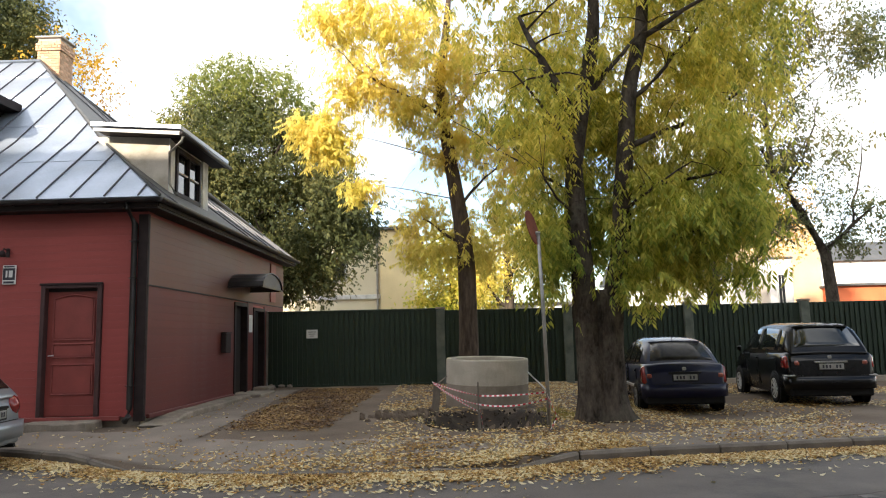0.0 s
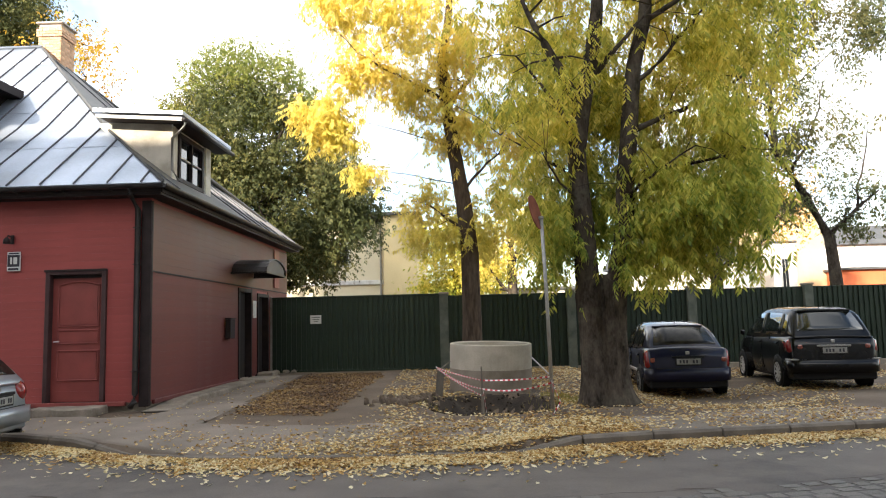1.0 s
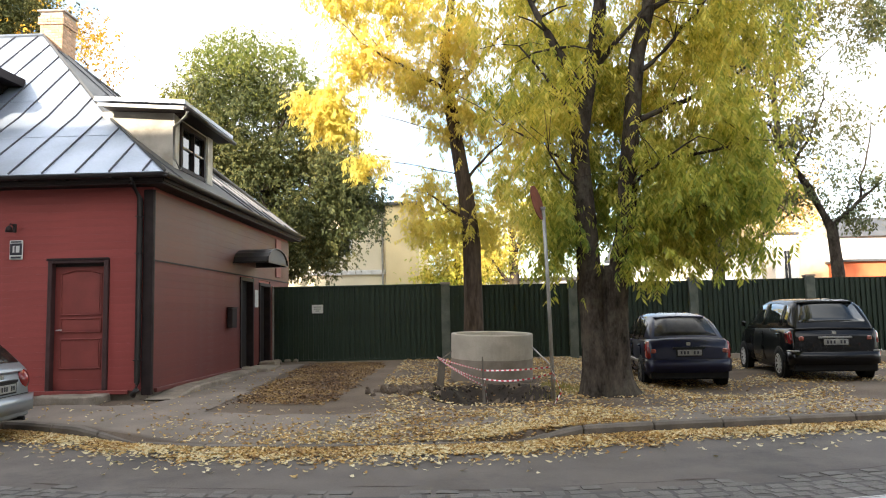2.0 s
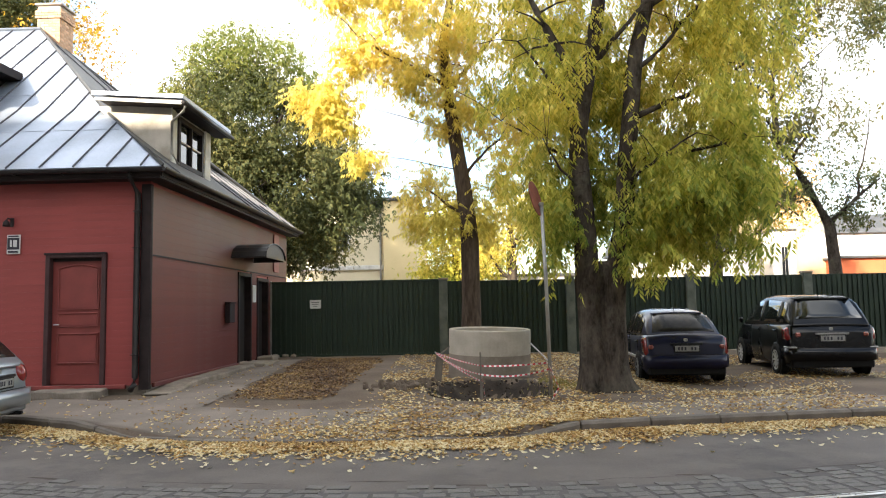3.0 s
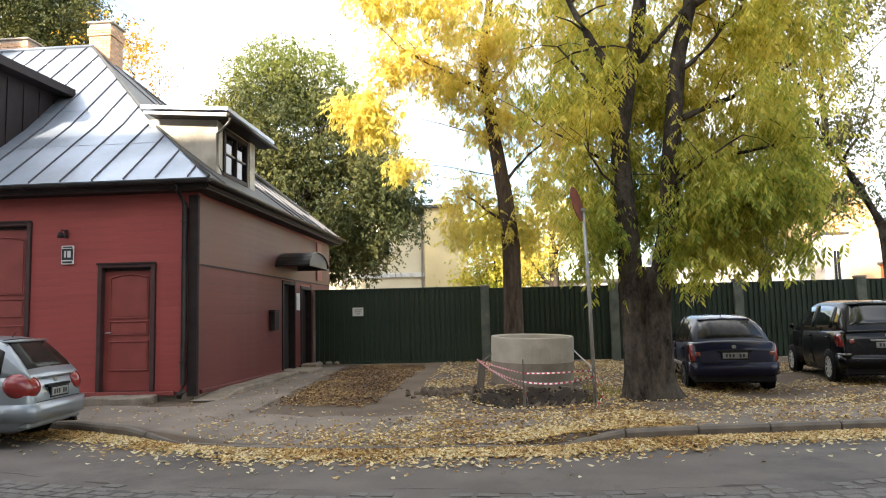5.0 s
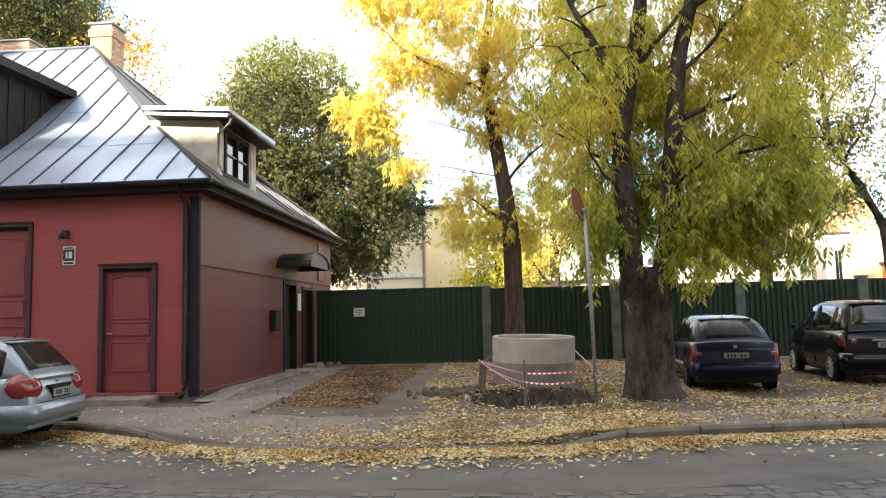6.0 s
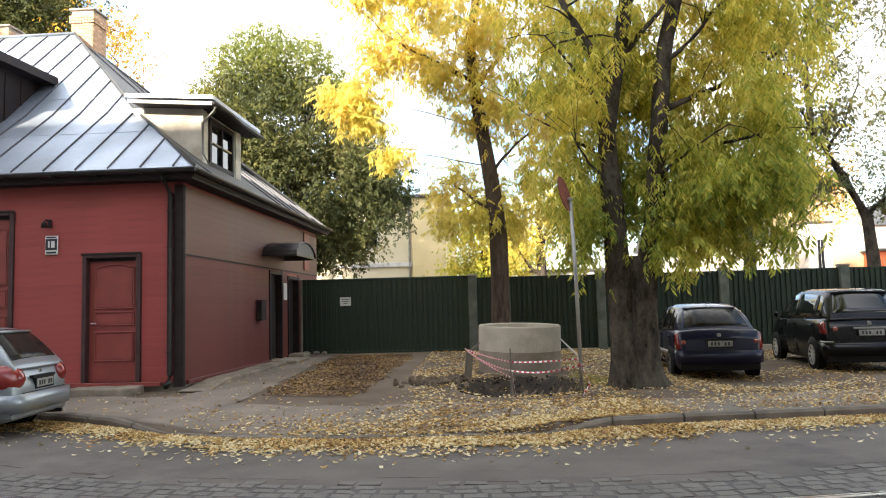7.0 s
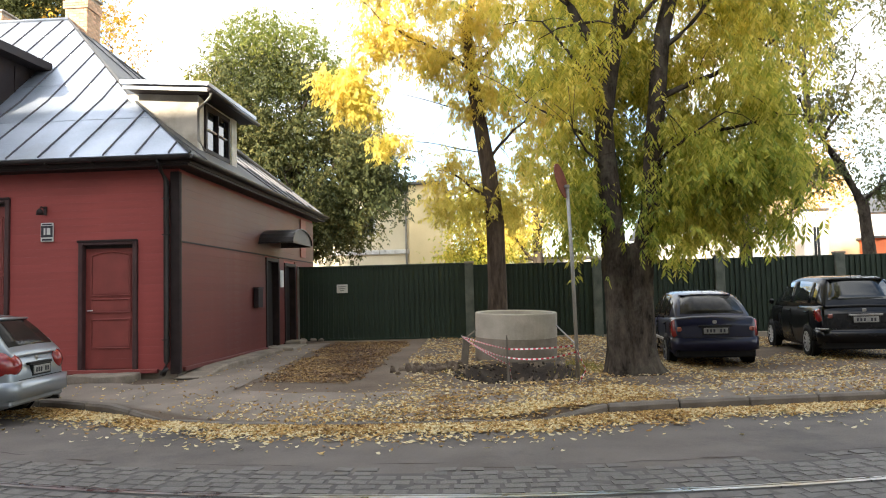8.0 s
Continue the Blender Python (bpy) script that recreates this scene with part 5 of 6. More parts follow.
def car(label, at, heading, L, W, H, paint, belt, glass, axles, wheel_r, rim_mat, spokes, lights, strip=False, low_mat=None, round_lights=False, glass_mat=None, chrome=False):
    """Front towards local +x. belt: shoulder height; glass: x of (windscreen foot, windscreen head, roof end, rear window foot)."""
    c = thing("car", at, label, "car", "parked cars", rz=heading)
    pane_mat = glass_mat or M_CARGLASS
    h, w = L / 2, W / 2
    z0 = 0.2
    b = belt
    st = [(-h, w * 0.8, z0 + 0.18, b * 0.66), (-h + 0.05, w * 0.9, z0 + 0.1, b * 0.8), (-h + 0.1, w * 0.95, z0 + 0.06, b * 0.97), (-h + 0.22, w * 0.98, z0 + 0.02, b), (-h + 0.7, w, z0, b), (-h * 0.3, w, z0, b - 0.01),
          (h * 0.2, w, z0, b - 0.03), (glass[0], w, z0, b - 0.06), (h - 0.9, w * 0.99, z0, b - 0.1), (h - 0.4, w * 0.96, z0 + 0.02, b - 0.16), (h - 0.1, w * 0.86, z0 + 0.06, b - 0.26), (h, w * 0.72, z0 + 0.15, b - 0.38)]
    part("body", loft([car_section(*s) for s in st]), paint, c, "", True)
    # cabin
    g0, g1, g2, g3 = glass
    cab = Cabin(b, H, glass, w)
    part("cabin", cab.shell(), paint, c, "", True)
    part("rear_window", cab.end_pane(g3 + 0.04 + (g2 - g3) * 0.06, g2 - 0.02, 0.88, 0.78, -0.006), pane_mat, c, "dark rear window", True)
    part("windscreen", cab.end_pane(g1 + 0.05, g0 - 0.12, 0.78, 0.88, 0.006), pane_mat, c, "", True)
    cuts = [g0 - 0.35, (g0 + g3) / 2 + 0.12, g2 + 0.1, g3 + (g2 - g3) * 0.62]
    for s in (1, -1):
        for xa, xb in zip(cuts, cuts[1:]):
            if xa - xb > 0.15:
                part("side_window", cab.side_pane(xa - 0.03, xb + 0.03, s), pane_mat, c, "", True)
    base = {"rr": (g3 + 0.08, -w * 0.6, b + 0.03), "rl": (g3 + 0.08, w * 0.6, b + 0.03)}
    top = {"rl": (g2, w * 0.5, H - 0.1)}
    wt = w * 0.72
    # bumper, lamps, plate
    bm = loft([[(-h + dx, y * w * k, z) for y, z in ((1, zc - 0.12), (1, zc + 0.12), (-1, zc + 0.12), (-1, zc - 0.12))] for dx, k, zc in ((-0.06, 0.74, 0.48), (-0.035, 0.88, 0.48), (0.1, 0.99, 0.48), (0.45, 1.012, 0.48))])
    bumper = part("rear_bumper", bm, paint, c, "", True)
    part("valance", box(-h + 0.03, -h + 0.5, -w * 0.9, w * 0.9, 0.2 if not low_mat else 0.26, 0.36, 0.03), low_mat or M_BLACKPLASTIC, c)
    if low_mat:
        part("exhaust", tube([(-h + 0.3, -w * 0.55, 0.25), (-h - 0.04, -w * 0.55, 0.25)], 0.03, 10), M_BLACKPLASTIC, c)
    lz0, lz1, lw, ld = lights
    for s in (1, -1):
        y0, y1 = sorted((s * w * 0.985, s * (w * 0.985 - lw)))
        bm = box(-h + 0.02, -h + ld, y0, y1, lz0, lz1, 0.05)
        for v in bm.verts:
            v.co.x += 0.22 * (v.co.z - lz0) + 0.25 * max(0, abs(v.co.y) - (w - lw * 0.7)) ** 1.2
        if round_lights:
            bm.free()
            bm = bmesh.new()
            bmesh.ops.create_uvsphere(bm, u_segments=20, v_segments=12, radius=1, matrix=pose(-h + 0.15, s * (w * 0.97 - 0.14), (lz0 + lz1) / 2, 0, 0, -40 * s) @ Matrix.Diagonal((0.16, 0.24, 0.19, 1)))
            for v in bm.verts:
                v.co.x += 0.2 * (v.co.z - lz0)
        tl = part("tail_light", bm, M_TAIL, c, "red tail light", True)
        zc = lz0 + (lz1 - lz0) * 0.45
        if not round_lights:
            part("reflector", box(-h + 0.015, -h + 0.06, s * (w - lw * 0.55) - 0.05, s * (w - lw * 0.55) + 0.05, zc - 0.04, zc + 0.05, 0.02), M_LENS_CLEAR, tl)
    part("plate_frame", box(-h - 0.012, -h + 0.08, -0.26, 0.26, b * 0.68 - 0.022, b * 0.68 + 0.137, 0.006), M_BLACKPLASTIC, c)
    pl = part("number_plate", box(-h - 0.018, -h + 0.08, -0.235, 0.235, b * 0.68, b * 0.68 + 0.115, 0.006), M_PLATE, c, "white number plate greyed for shade")
    for k in range(6):
        if k != 2:
            part("mark_bar", box(-h - 0.023, -h - 0.0185, -0.18 + k * 0.065, -0.145 + k * 0.065, b * 0.68 + 0.025, b * 0.68 + 0.09), M_BAR, pl)
    part("plate_trim", box(-h - 0.005, -h + 0.07, -0.32, 0.32, b * 0.68 + 0.13, b * 0.68 + 0.17, 0.008), M_POLE if chrome else M_BLACKPLASTIC, c)
    part("badge", box(-h + 0.055, -h + 0.1, -0.04, 0.04, b * 0.9 - 0.03, b * 0.9 + 0.04, 0.012), M_POLE, c)
    # wiper, aerial, door seams, handles
    mid = Vector(base["rr"]).lerp(Vector(base["rl"]), 0.5)
    part("rear_wiper", tube([mid + Vector((-0.03, 0, 0.0)), mid + Vector((0.0, 0.03, 0.05)), mid.lerp(Vector(top["rl"]), 0.25) + Vector((-0.02, 0.12, 0.01))], 0.011, 6), M_BLACKPLASTIC, c)
    part("aerial", tube([(g2 + 0.12, 0, H - 0.06), (g2 + 0.04, 0, H + 0.05)], [0.012, 0.004], 6), M_BLACKPLASTIC, c)
    for s in (1, -1):
        for x in (g0 - 0.12, (g0 + g3) / 2 + 0.1, g3 + 0.55):
            part("door_seam", box(x - 0.006, x + 0.006, s * w * 0.995 - 0.006, s * w * 0.995 + 0.008, 0.34, b - 0.1), M_BLACKPLASTIC, c)
        for x in ((g0 + g3) / 2 + 0.25, g3 + 0.75):
            part("door_handle", box(x - 0.1, x + 0.06, s * w * 0.985 - 0.02, s * w * 0.985 + 0.035, b - 0.16, b - 0.125, 0.01), paint, c)
        if strip:
            part("side_strip", box(-h * 0.55, h * 0.6, s * w - 0.01, s * w + 0.022, 0.5, 0.56, 0.01), M_POLE, c, "grey rubbing strip")
        mir = part("door_mirror", box(g0 - 0.2, g0 - 0.06, s * (w - 0.03) - 0.09 * (s < 0), s * (w - 0.03) + 0.09 * (s > 0), b - 0.02, b + 0.11, 0.03), paint, c)
        for xa in axles:
            bm = lathe([(wheel_r * 1.14, -0.02), (wheel_r * 1.14, 0.004), (wheel_r * 1.08, 0.008), (0.001, 0.008)], 28)
            bm.transform(pose(xa, s * w * 0.998, wheel_r, -90 * s, 0, 0))
            part("wheel_arch", bm, M_BLACKPLASTIC, c, "", True)
            wheel(c, xa, s * (w - 0.075), wheel_r, s, rim_mat, spokes)
    # lip over the rear window or on the boot, boot seam, bumper crease
    part("spoiler", loft([[(g2 - 0.1 + dx, y * wt * 0.86, H - 0.075 + dz) for y, dz in ((-1, 0), (-0.5, 0.012), (0, 0.016), (0.5, 0.012), (1, 0))] + [(g2 - 0.1 + dx, y * wt * 0.86, H - 0.1) for y in (1, -1)] for dx in (-0.05, 0.0, 0.16)]), M_BLACKPLASTIC if chrome else paint, c, "", True)
    part("boot_seam", box(-h - 0.004, -h + 0.09, -w * 0.74, w * 0.74, 0.605, 0.615), M_BLACKPLASTIC, c)
    if chrome:
        for s in (1, -1):
            part("bumper_strip", box(-h + 0.0, -h + 0.3, s * w * 0.8 - 0.17, s * w * 0.8 + 0.17, 0.6, 0.635, 0.012), M_POLE, c, "silvery bumper strip")
    for s in (1, -1):
        part("fog_reflector", box(-h - 0.035, -h + 0.02, s * w * 0.66 - 0.07, s * w * 0.66 + 0.07, 0.4, 0.44, 0.008), M_TAIL, bumper)
    return c


car("dark navy blue hatchback parked on leafy ground before the fence", (4.59, 16.95, ground_z(4.8, 17)), 90 - 4.0, 4.15, 1.7, 1.53, M_ASTRA, 1.0, (1.15, 0.4, -1.05, -1.85), (1.3, -1.3), 0.31, M_HUBCAP, 7, (0.6, 0.97, 0.27, 0.3), strip=True, glass_mat=M_DULLGLASS)
car("black compact van-like car with alloy wheels beside the fence", (7.7, 17.25, ground_z(7.9, 17)), 90 - 6.0, 4.3, 1.77, 1.7, M_BLACKCAR, 1.09, (1.35, 0.45, -1.55, -2.05), (1.4, -1.38), 0.325, M_RIM, 10, (0.74, 1.03, 0.42, 0.32), chrome=True)
car("silver-blue small hatchback parked by the kerb with red tail lights", (-8.64, 9.9, 0.0), 180 + 7.0, 4.2, 1.66, 1.53, M_SILVER, 0.97, (1.0, 0.3, -1.5, -2.02), (1.25, -1.3), 0.31, M_HUBCAP, 7, (0.66, 1.0, 0.3, 0.24), low_mat=M_SILVER, round_lights=True, glass_mat=M_DULLGLASS)

# ---- pole, tape and stakes round the pit ----
pole = thing("sign_pole", (1.36, 11.95, 0.14), "thin leaning galvanised pole with a rusty sign seen edge-on", "sign pole")
part("pole", tube([(0, 0, -0.2), (-0.035, 0, 1.9), (-0.075, 0.0, 3.25)], 0.031, 12), M_POLE, pole, "", True)
sb = prism([(0.22 * math.cos(2 * math.pi * k / 20), 0.3 * math.sin(2 * math.pi * k / 20)) for k in range(20)], "x", -0.008, 0.008)
sb.transform(pose(-0.17, -0.02, 3.32, 0, -13, -28))
part("sign_disc", sb, M_RUST, pole, "rusty red-brown round plate")
part("clamp", box(-0.12, -0.04, -0.05, 0.05, 3.2, 3.25, 0.008), M_POLE, pole)
stake = thing("wooden_stake", (0.24, 12.7, 0.1), "thin wooden stake wound with warning tape", "stake")
part("shaft", tube([(0, 0, -0.2), (0.0, 0, 0.3), (-0.01, 0, 0.8)], [0.03, 0.028, 0.014], 6), M_WOOD, stake)
post = thing("plank_post", (-0.6, 14.2, 0.05), "leaning weathered plank standing at the pit edge", "plank")
bm = box(-0.07, 0.07, -0.025, 0.025, -0.2, 0.75, 0.008)
bm.transform(pose(0, 0, 0, 0, 6, 15))
part("plank", bm, M_WOOD, post)
part("brace", tube([(0.05, 0, 0.72), (0.25, 0.5, 0.85)], 0.015, 6), M_WOOD, post)
rod = thing("strap", (2.0, 15.0, 0.1), "pale strap stretched from the ring to the pole", "strap")


def tape(points, label="red and white striped warning tape sagging", sag=0.08):
    """A band of short red and white pieces that sags between its supports and twists."""
    t = thing("warning_tape", points[0], label, "tape", "tapes round the pit")
    o0 = Vector(points[0])
    k = 0
    for a, b in zip(points, points[1:]):
        a, b = Vector(a) - o0, Vector(b) - o0
        n = max(4, int((b - a).length / 0.05))
        for i in range(n):
            u, v = i / n, (i + 1) / n
            p = a.lerp(b, u) - Vector((0, 0, sag * 4 * u * (1 - u)))
            q = a.lerp(b, v) - Vector((0, 0, sag * 4 * v * (1 - v)))
            tw = [0.6 * math.sin(5 * x + k * 0.01) for x in (u, v)]
            bm = bmesh.new()
            off = [Vector((0, math.sin(x), math.cos(x))) * 0.014 for x in tw]
            vs = [bm.verts.new(w) for w in (p - off[0], q - off[1], q + off[1], p + off[0])]
            f = bm.faces.new(vs)
            e = bmesh.ops.extrude_face_region(bm, geom=[f])
            for w in e["geom"]:
                if isinstance(w, bmesh.types.BMVert):
                    w.co.y += 0.003
            part("stripe", bm, M_TAPE_R if k % 2 else M_TAPE_W, t)
            k += 1


rod.location = (1.32, 15.0, 0.15)
part("band", tube([(0, 0.35, 0.78), (0.02, -3.04, 0.62)], 0.014, 6), M_POLE, rod)
tape([(-0.62, 14.15, 0.83), (0.24, 12.66, 0.52), (1.33, 11.9, 0.66)], sag=0.07)
tape([(-0.6, 14.15, 0.8), (0.24, 12.67, 0.4)], sag=0.03)
tape([(-0.6, 14.18, 0.81), (0.25, 12.72, 0.66), (1.33, 11.93, 0.76)], sag=0.02)
tape([(0.25, 12.66, 0.5), (0.3, 12.6, 0.12)], sag=0.0)
tape([(1.34, 11.9, 0.7), (1.47, 11.85, 0.36), (1.32, 11.8, 0.14)], sag=0.0)
tape([(1.33, 11.9, 0.74), (1.36, 11.88, 0.5)], sag=0.0)


# ---- pavement, pit, kerbs ----
def patch(name, inside, mat, label, lift, x0, x1, y0, y1, s, category):
    xs, ys = steps(x0, x1, s), steps(y0, y1, s)
    idx, verts, faces = {}, [], []
    def vid(i, j):
        if (i, j) not in idx:
            idx[(i, j)] = len(verts)
            verts.append((xs[i], ys[j], ground_z(xs[i], ys[j]) + lift))
        return idx[(i, j)]
    for j in range(len(ys) - 1):
        for i in range(len(xs) - 1):
            if inside((xs[i] + xs[i + 1]) / 2, (ys[j] + ys[j + 1]) / 2):
                faces.append((vid(i, j), vid(i + 1, j), vid(i + 1, j + 1), vid(i, j + 1)))
    me = bpy.data.meshes.new(name)
    me.from_pydata(verts, [], faces)
    for p in me.polygons:
        p.use_smooth = True
    me.materials.append(mat)
    return tagged(new(name, me), label, category, kind="structure")


def footway_rows(x):
    w = 2.0 + 0.5 * noise.noise((x * 0.5, 2.0, 5)) + 0.15 * noise.noise((x * 2.1, 1.0, 5)) - 0.6 * max(0, min(1, x - 0.5))
    return [kerb_y(x) + 0.05] + [kerb_y(x) + 0.065 + w * i / 14 for i in range(15)]


kerb_grid("pavement", steps(-18, 16, 0.16), footway_rows, lambda x, y: ground_z(x, y) + 0.012 if y > kerb_y(x) + 0.06 else -0.03, M_PAVE, "cracked grey asphalt footway dusted with dirt", "pavement")
patch("pit_soil", lambda x, y: math.hypot((x - PIT[0]) / PIT[2], (y - PIT[1]) / PIT[3]) + 0.12 * noise.noise((x * 1.9, y * 1.9, 6)) < 1.02 + 0.12 * noise.noise((x * 4.2, y * 4.2, 2)), M_SOIL,
      "dark freshly dug soil in the pit round the ring", 0.012, -1.2, 2.2, 11.2, 15.4, 0.06, "soil")
heap = thing("soil_clods", (0.6, 13.2, 0.1), "dark crumbly clods of dug soil at the pit edge", "soil")
bm = bmesh.new()
for _ in range(330):
    a = rnd.uniform(0, math.pi * 2)
    r = min(1.06, abs(rnd.gauss(0.85, 0.16)))
    x, y = PIT[0] + PIT[2] * r * math.cos(a), PIT[1] + PIT[3] * r * math.sin(a)
    if y > 14.6:
        continue
    s = rnd.uniform(0.012, 0.045) * rnd.uniform(0.6, 1.3)
    m = pose(x - 0.6, y - 13.2, ground_z(x, y) - 0.1 + s * 0.3, rnd.uniform(0, 90), rnd.uniform(0, 90), rnd.uniform(0, 90)) @ Matrix.Diagonal((s, s * rnd.uniform(0.6, 1), s * rnd.uniform(0.5, 0.9), 1))
    bmesh.ops.create_icosphere(bm, subdivisions=1, radius=1, matrix=m)
tagged(part("loose_soil", bm, M_SOIL, heap), "", kind="stuff")
bank = thing("earth_bank", (-1.0, 13.9, 0.15), "low bank of thrown-up brown earth beside the plank", "soil")
bm = bmesh.new()
for _ in range(150):
    x, y = -1.05 + rnd.gauss(0, 0.32), 14.0 + rnd.gauss(0, 0.3)
    if x > -0.62:
        continue
    s = rnd.uniform(0.03, 0.1)
    m = pose(x + 1.0, y - 13.9, ground_z(x, y) - 0.15 + s * 0.2, rnd.uniform(0, 90), rnd.uniform(0, 90), rnd.uniform(0, 90)) @ Matrix.Diagonal((s * 1.3, s, s * 0.55, 1))
    bmesh.ops.create_icosphere(bm, subdivisions=1, radius=1, matrix=m)
tagged(part("loose_earth", bm, M_DIRT, bank), "", kind="stuff")
patch("side_path", lambda x, y: -5.62 + 0.1 * noise.noise((x, y * 0.8, 3)) < x < -4.4 + 0.16 * noise.noise((x * 0.4, y * 1.3, 9)) - 0.05 * (y - 14), M_PAVE, "old grey paved strip leading along the house to the gate", 0.017, -5.8, -4.0, 11.5, 20.8, 0.1, "path")

kerb = thing("kerb", (0, 10, 0), "low worn stone kerb along the street, lowered at the drive", "kerb", kind="structure")


def kerb_run(x0, x1, sink):
    x = x0
    while x < x1:
        L = 0.98
        xa, xb = x, min(x + L, x1)
        def kp(xx, dy, z):
            return (xx, kerb_y(xx) + dy - 10, z - sink(xx))
        secs = []
        for xx in (xa + 0.006, xa + 0.02, (xa + xb) / 2, xb - 0.02, xb - 0.006):
            k = 0.012 if xx in (xa + 0.006, xb - 0.006) else 0.0
            secs.append([kp(xx, -0.075 + k, -0.1), kp(xx, -0.075 + k, 0.105), kp(xx, -0.045, 0.14 - k), kp(xx, 0.08, 0.145 - k), kp(xx, 0.1, -0.1)])
        part("kerb_stone", loft(secs), M_KERB, kerb)
        x += L + 0.004


kerb_run(0.5, 16.0, lambda x: 0.11 * max(0, 1 - (x - 0.55) / 0.9))
kerb_run(-17.0, -4.45, lambda x: 0.11 * max(0, 1 - (-4.45 - x) / 1.1))
kerb_run(-4.4, 0.45, lambda x: 0.1)


# ---- tram track: setts and a grooved rail ----
def rail_y(x):
    u = abs(x + 0.6)
    return 5.9 + (0.032 * u * u if u < 4.5 else 0.648 + 0.288 * (u - 4.5))


bed = grid_sheet("tram_bed", steps(-9, 9, 0.25), [0, 0.25, 0.5, 0.75, 1.0], lambda x, y: 0.0, M_DUST, "dark dirt bed under the tram-track setts", "track bed")
for v in bed.data.vertices:
    v.co.y = rail_y(v.co.x) - 1.9 + v.co.y * 2.72
    v.co.z = 0.0095
rail = thing("tram_rail", (0, 5.9, 0), "polished grooved steel tram rail set in stone", "rail", "tram rails")
for dy, wd, zz, nm in ((0, 0.055, 0.024, "rail_head"), (0.075, 0.022, 0.02, "rail_lip")):
    secs = [[(x, rail_y(x) + dy - wd / 2 - 5.9, -0.02), (x, rail_y(x) + dy - wd / 2 - 5.9, zz), (x, rail_y(x) + dy + wd / 2 - 5.9, zz), (x, rail_y(x) + dy + wd / 2 - 5.9, -0.02)] for x in steps(-9, 9, 0.4)]
    part(nm, loft(secs), M_STEEL, rail)
setts = thing("setts", (0, 5.9, 0), "worn grey granite setts between asphalt and tram rail", "paving", kind="structure")
sett_me = []
for k in range(8):
    bm = box(-0.5, 0.5, -0.5, 0.5, -0.06, 0.0)
    for v in bm.verts:
        v.co.x += rnd.uniform(-0.04, 0.04)
        v.co.y += rnd.uniform(-0.05, 0.05)
    bmesh.ops.bevel(bm, geom=[e for e in bm.edges if all(v.co.z > -0.01 for v in e.verts)], offset=0.06, segments=1, affect="EDGES")
    for v in bm.verts:
        v.co.z = v.co.z * (1 if v.co.z < -0.03 else 0.25)
    me = bpy.data.meshes.new("sett")
    bm.to_mesh(me)
    bm.free()
    me.materials.append(M_COBBLE)
    sett_me.append(me)
far_rows = bmesh.new()
for r in range(-6, 6):
    dy = 0.19 + r * 0.155 if r >= 0 else -0.13 + (r + 1) * 0.155
    x = -7.5 + rnd.uniform(0, 0.2)
    while x < 7.2:
        L = rnd.uniform(0.17, 0.27)
        xc = x + L / 2
        gone = r >= 4 and rnd.random() < (0.3 if r == 4 else 0.65)
        if not gone:
            m = pose(xc, rail_y(xc) + dy - 5.9, 0.014 + rnd.uniform(-0.004, 0.003), rnd.uniform(-2, 2), rnd.uniform(-2, 2), rnd.uniform(-2, 2) + math.degrees(math.atan(max(-0.288, min(0.288, 0.064 * (xc + 0.6)))))) @ Matrix.Diagonal((L - 0.016, 0.142, 1, 1))
            if 0 <= r < 5 and -4.8 < xc < 4.8:
                ob = new("sett", rnd.choice(sett_me))
                ob.parent = setts
                ob.matrix_basis = m
            else:
                me = rnd.choice(sett_me).copy()
                me.transform(m)
                far_rows.from_mesh(me)
                bpy.data.meshes.remove(me)
        x += L
tagged(part("outer_setts", far_rows, M_COBBLE, setts), "", kind="stuff")


# ---- broken asphalt edge beside the setts: dark seams and cracks ----
seams = thing("road_seams", (0, 7, 0), "dark broken seams and cracks in the asphalt beside the setts", "crack", kind="structure")
for x0, length, off, wid in ((-6.4, 1.3, 1.16, 0.05), (-4.55, 0.5, 1.05, 0.1), (-3.3, 1.5, 1.1, 0.025), (-1.25, 0.75, 1.22, 0.04), (-0.35, 0.55, 1.02, 0.06), (0.1, 0.4, 1.0, 0.055), (0.7, 1.6, 1.08, 0.02), (1.95, 0.45, 1.12, 0.06), (3.1, 1.6, 1.1, 0.03), (5.0, 1.5, 1.05, 0.045)):
    n = max(6, int(length / 0.06))
    up_row, low_row = [], []
    bm = bmesh.new()
    for i in range(n + 1):
        x = x0 + length * i / n
        y = rail_y(x) - 7 + off + 0.07 * noise.noise((x * 2.4, off, 1)) + 0.02 * noise.noise((x * 9, off, 2))
        w = wid * max(0.0, math.sin(math.pi * i / n)) ** 0.5 * (0.55 + 0.5 * noise.noise((x * 6, off, 5))) + 0.002
        up_row.append(bm.verts.new((x, y + w / 2, 0.0085)))
        low_row.append(bm.verts.new((x, y - w / 2, 0.0085)))
    for i in range(n):
        bm.faces.new((low_row[i], low_row[i + 1], up_row[i + 1], up_row[i]))
    part("crack", bm, M_SOIL, seams)


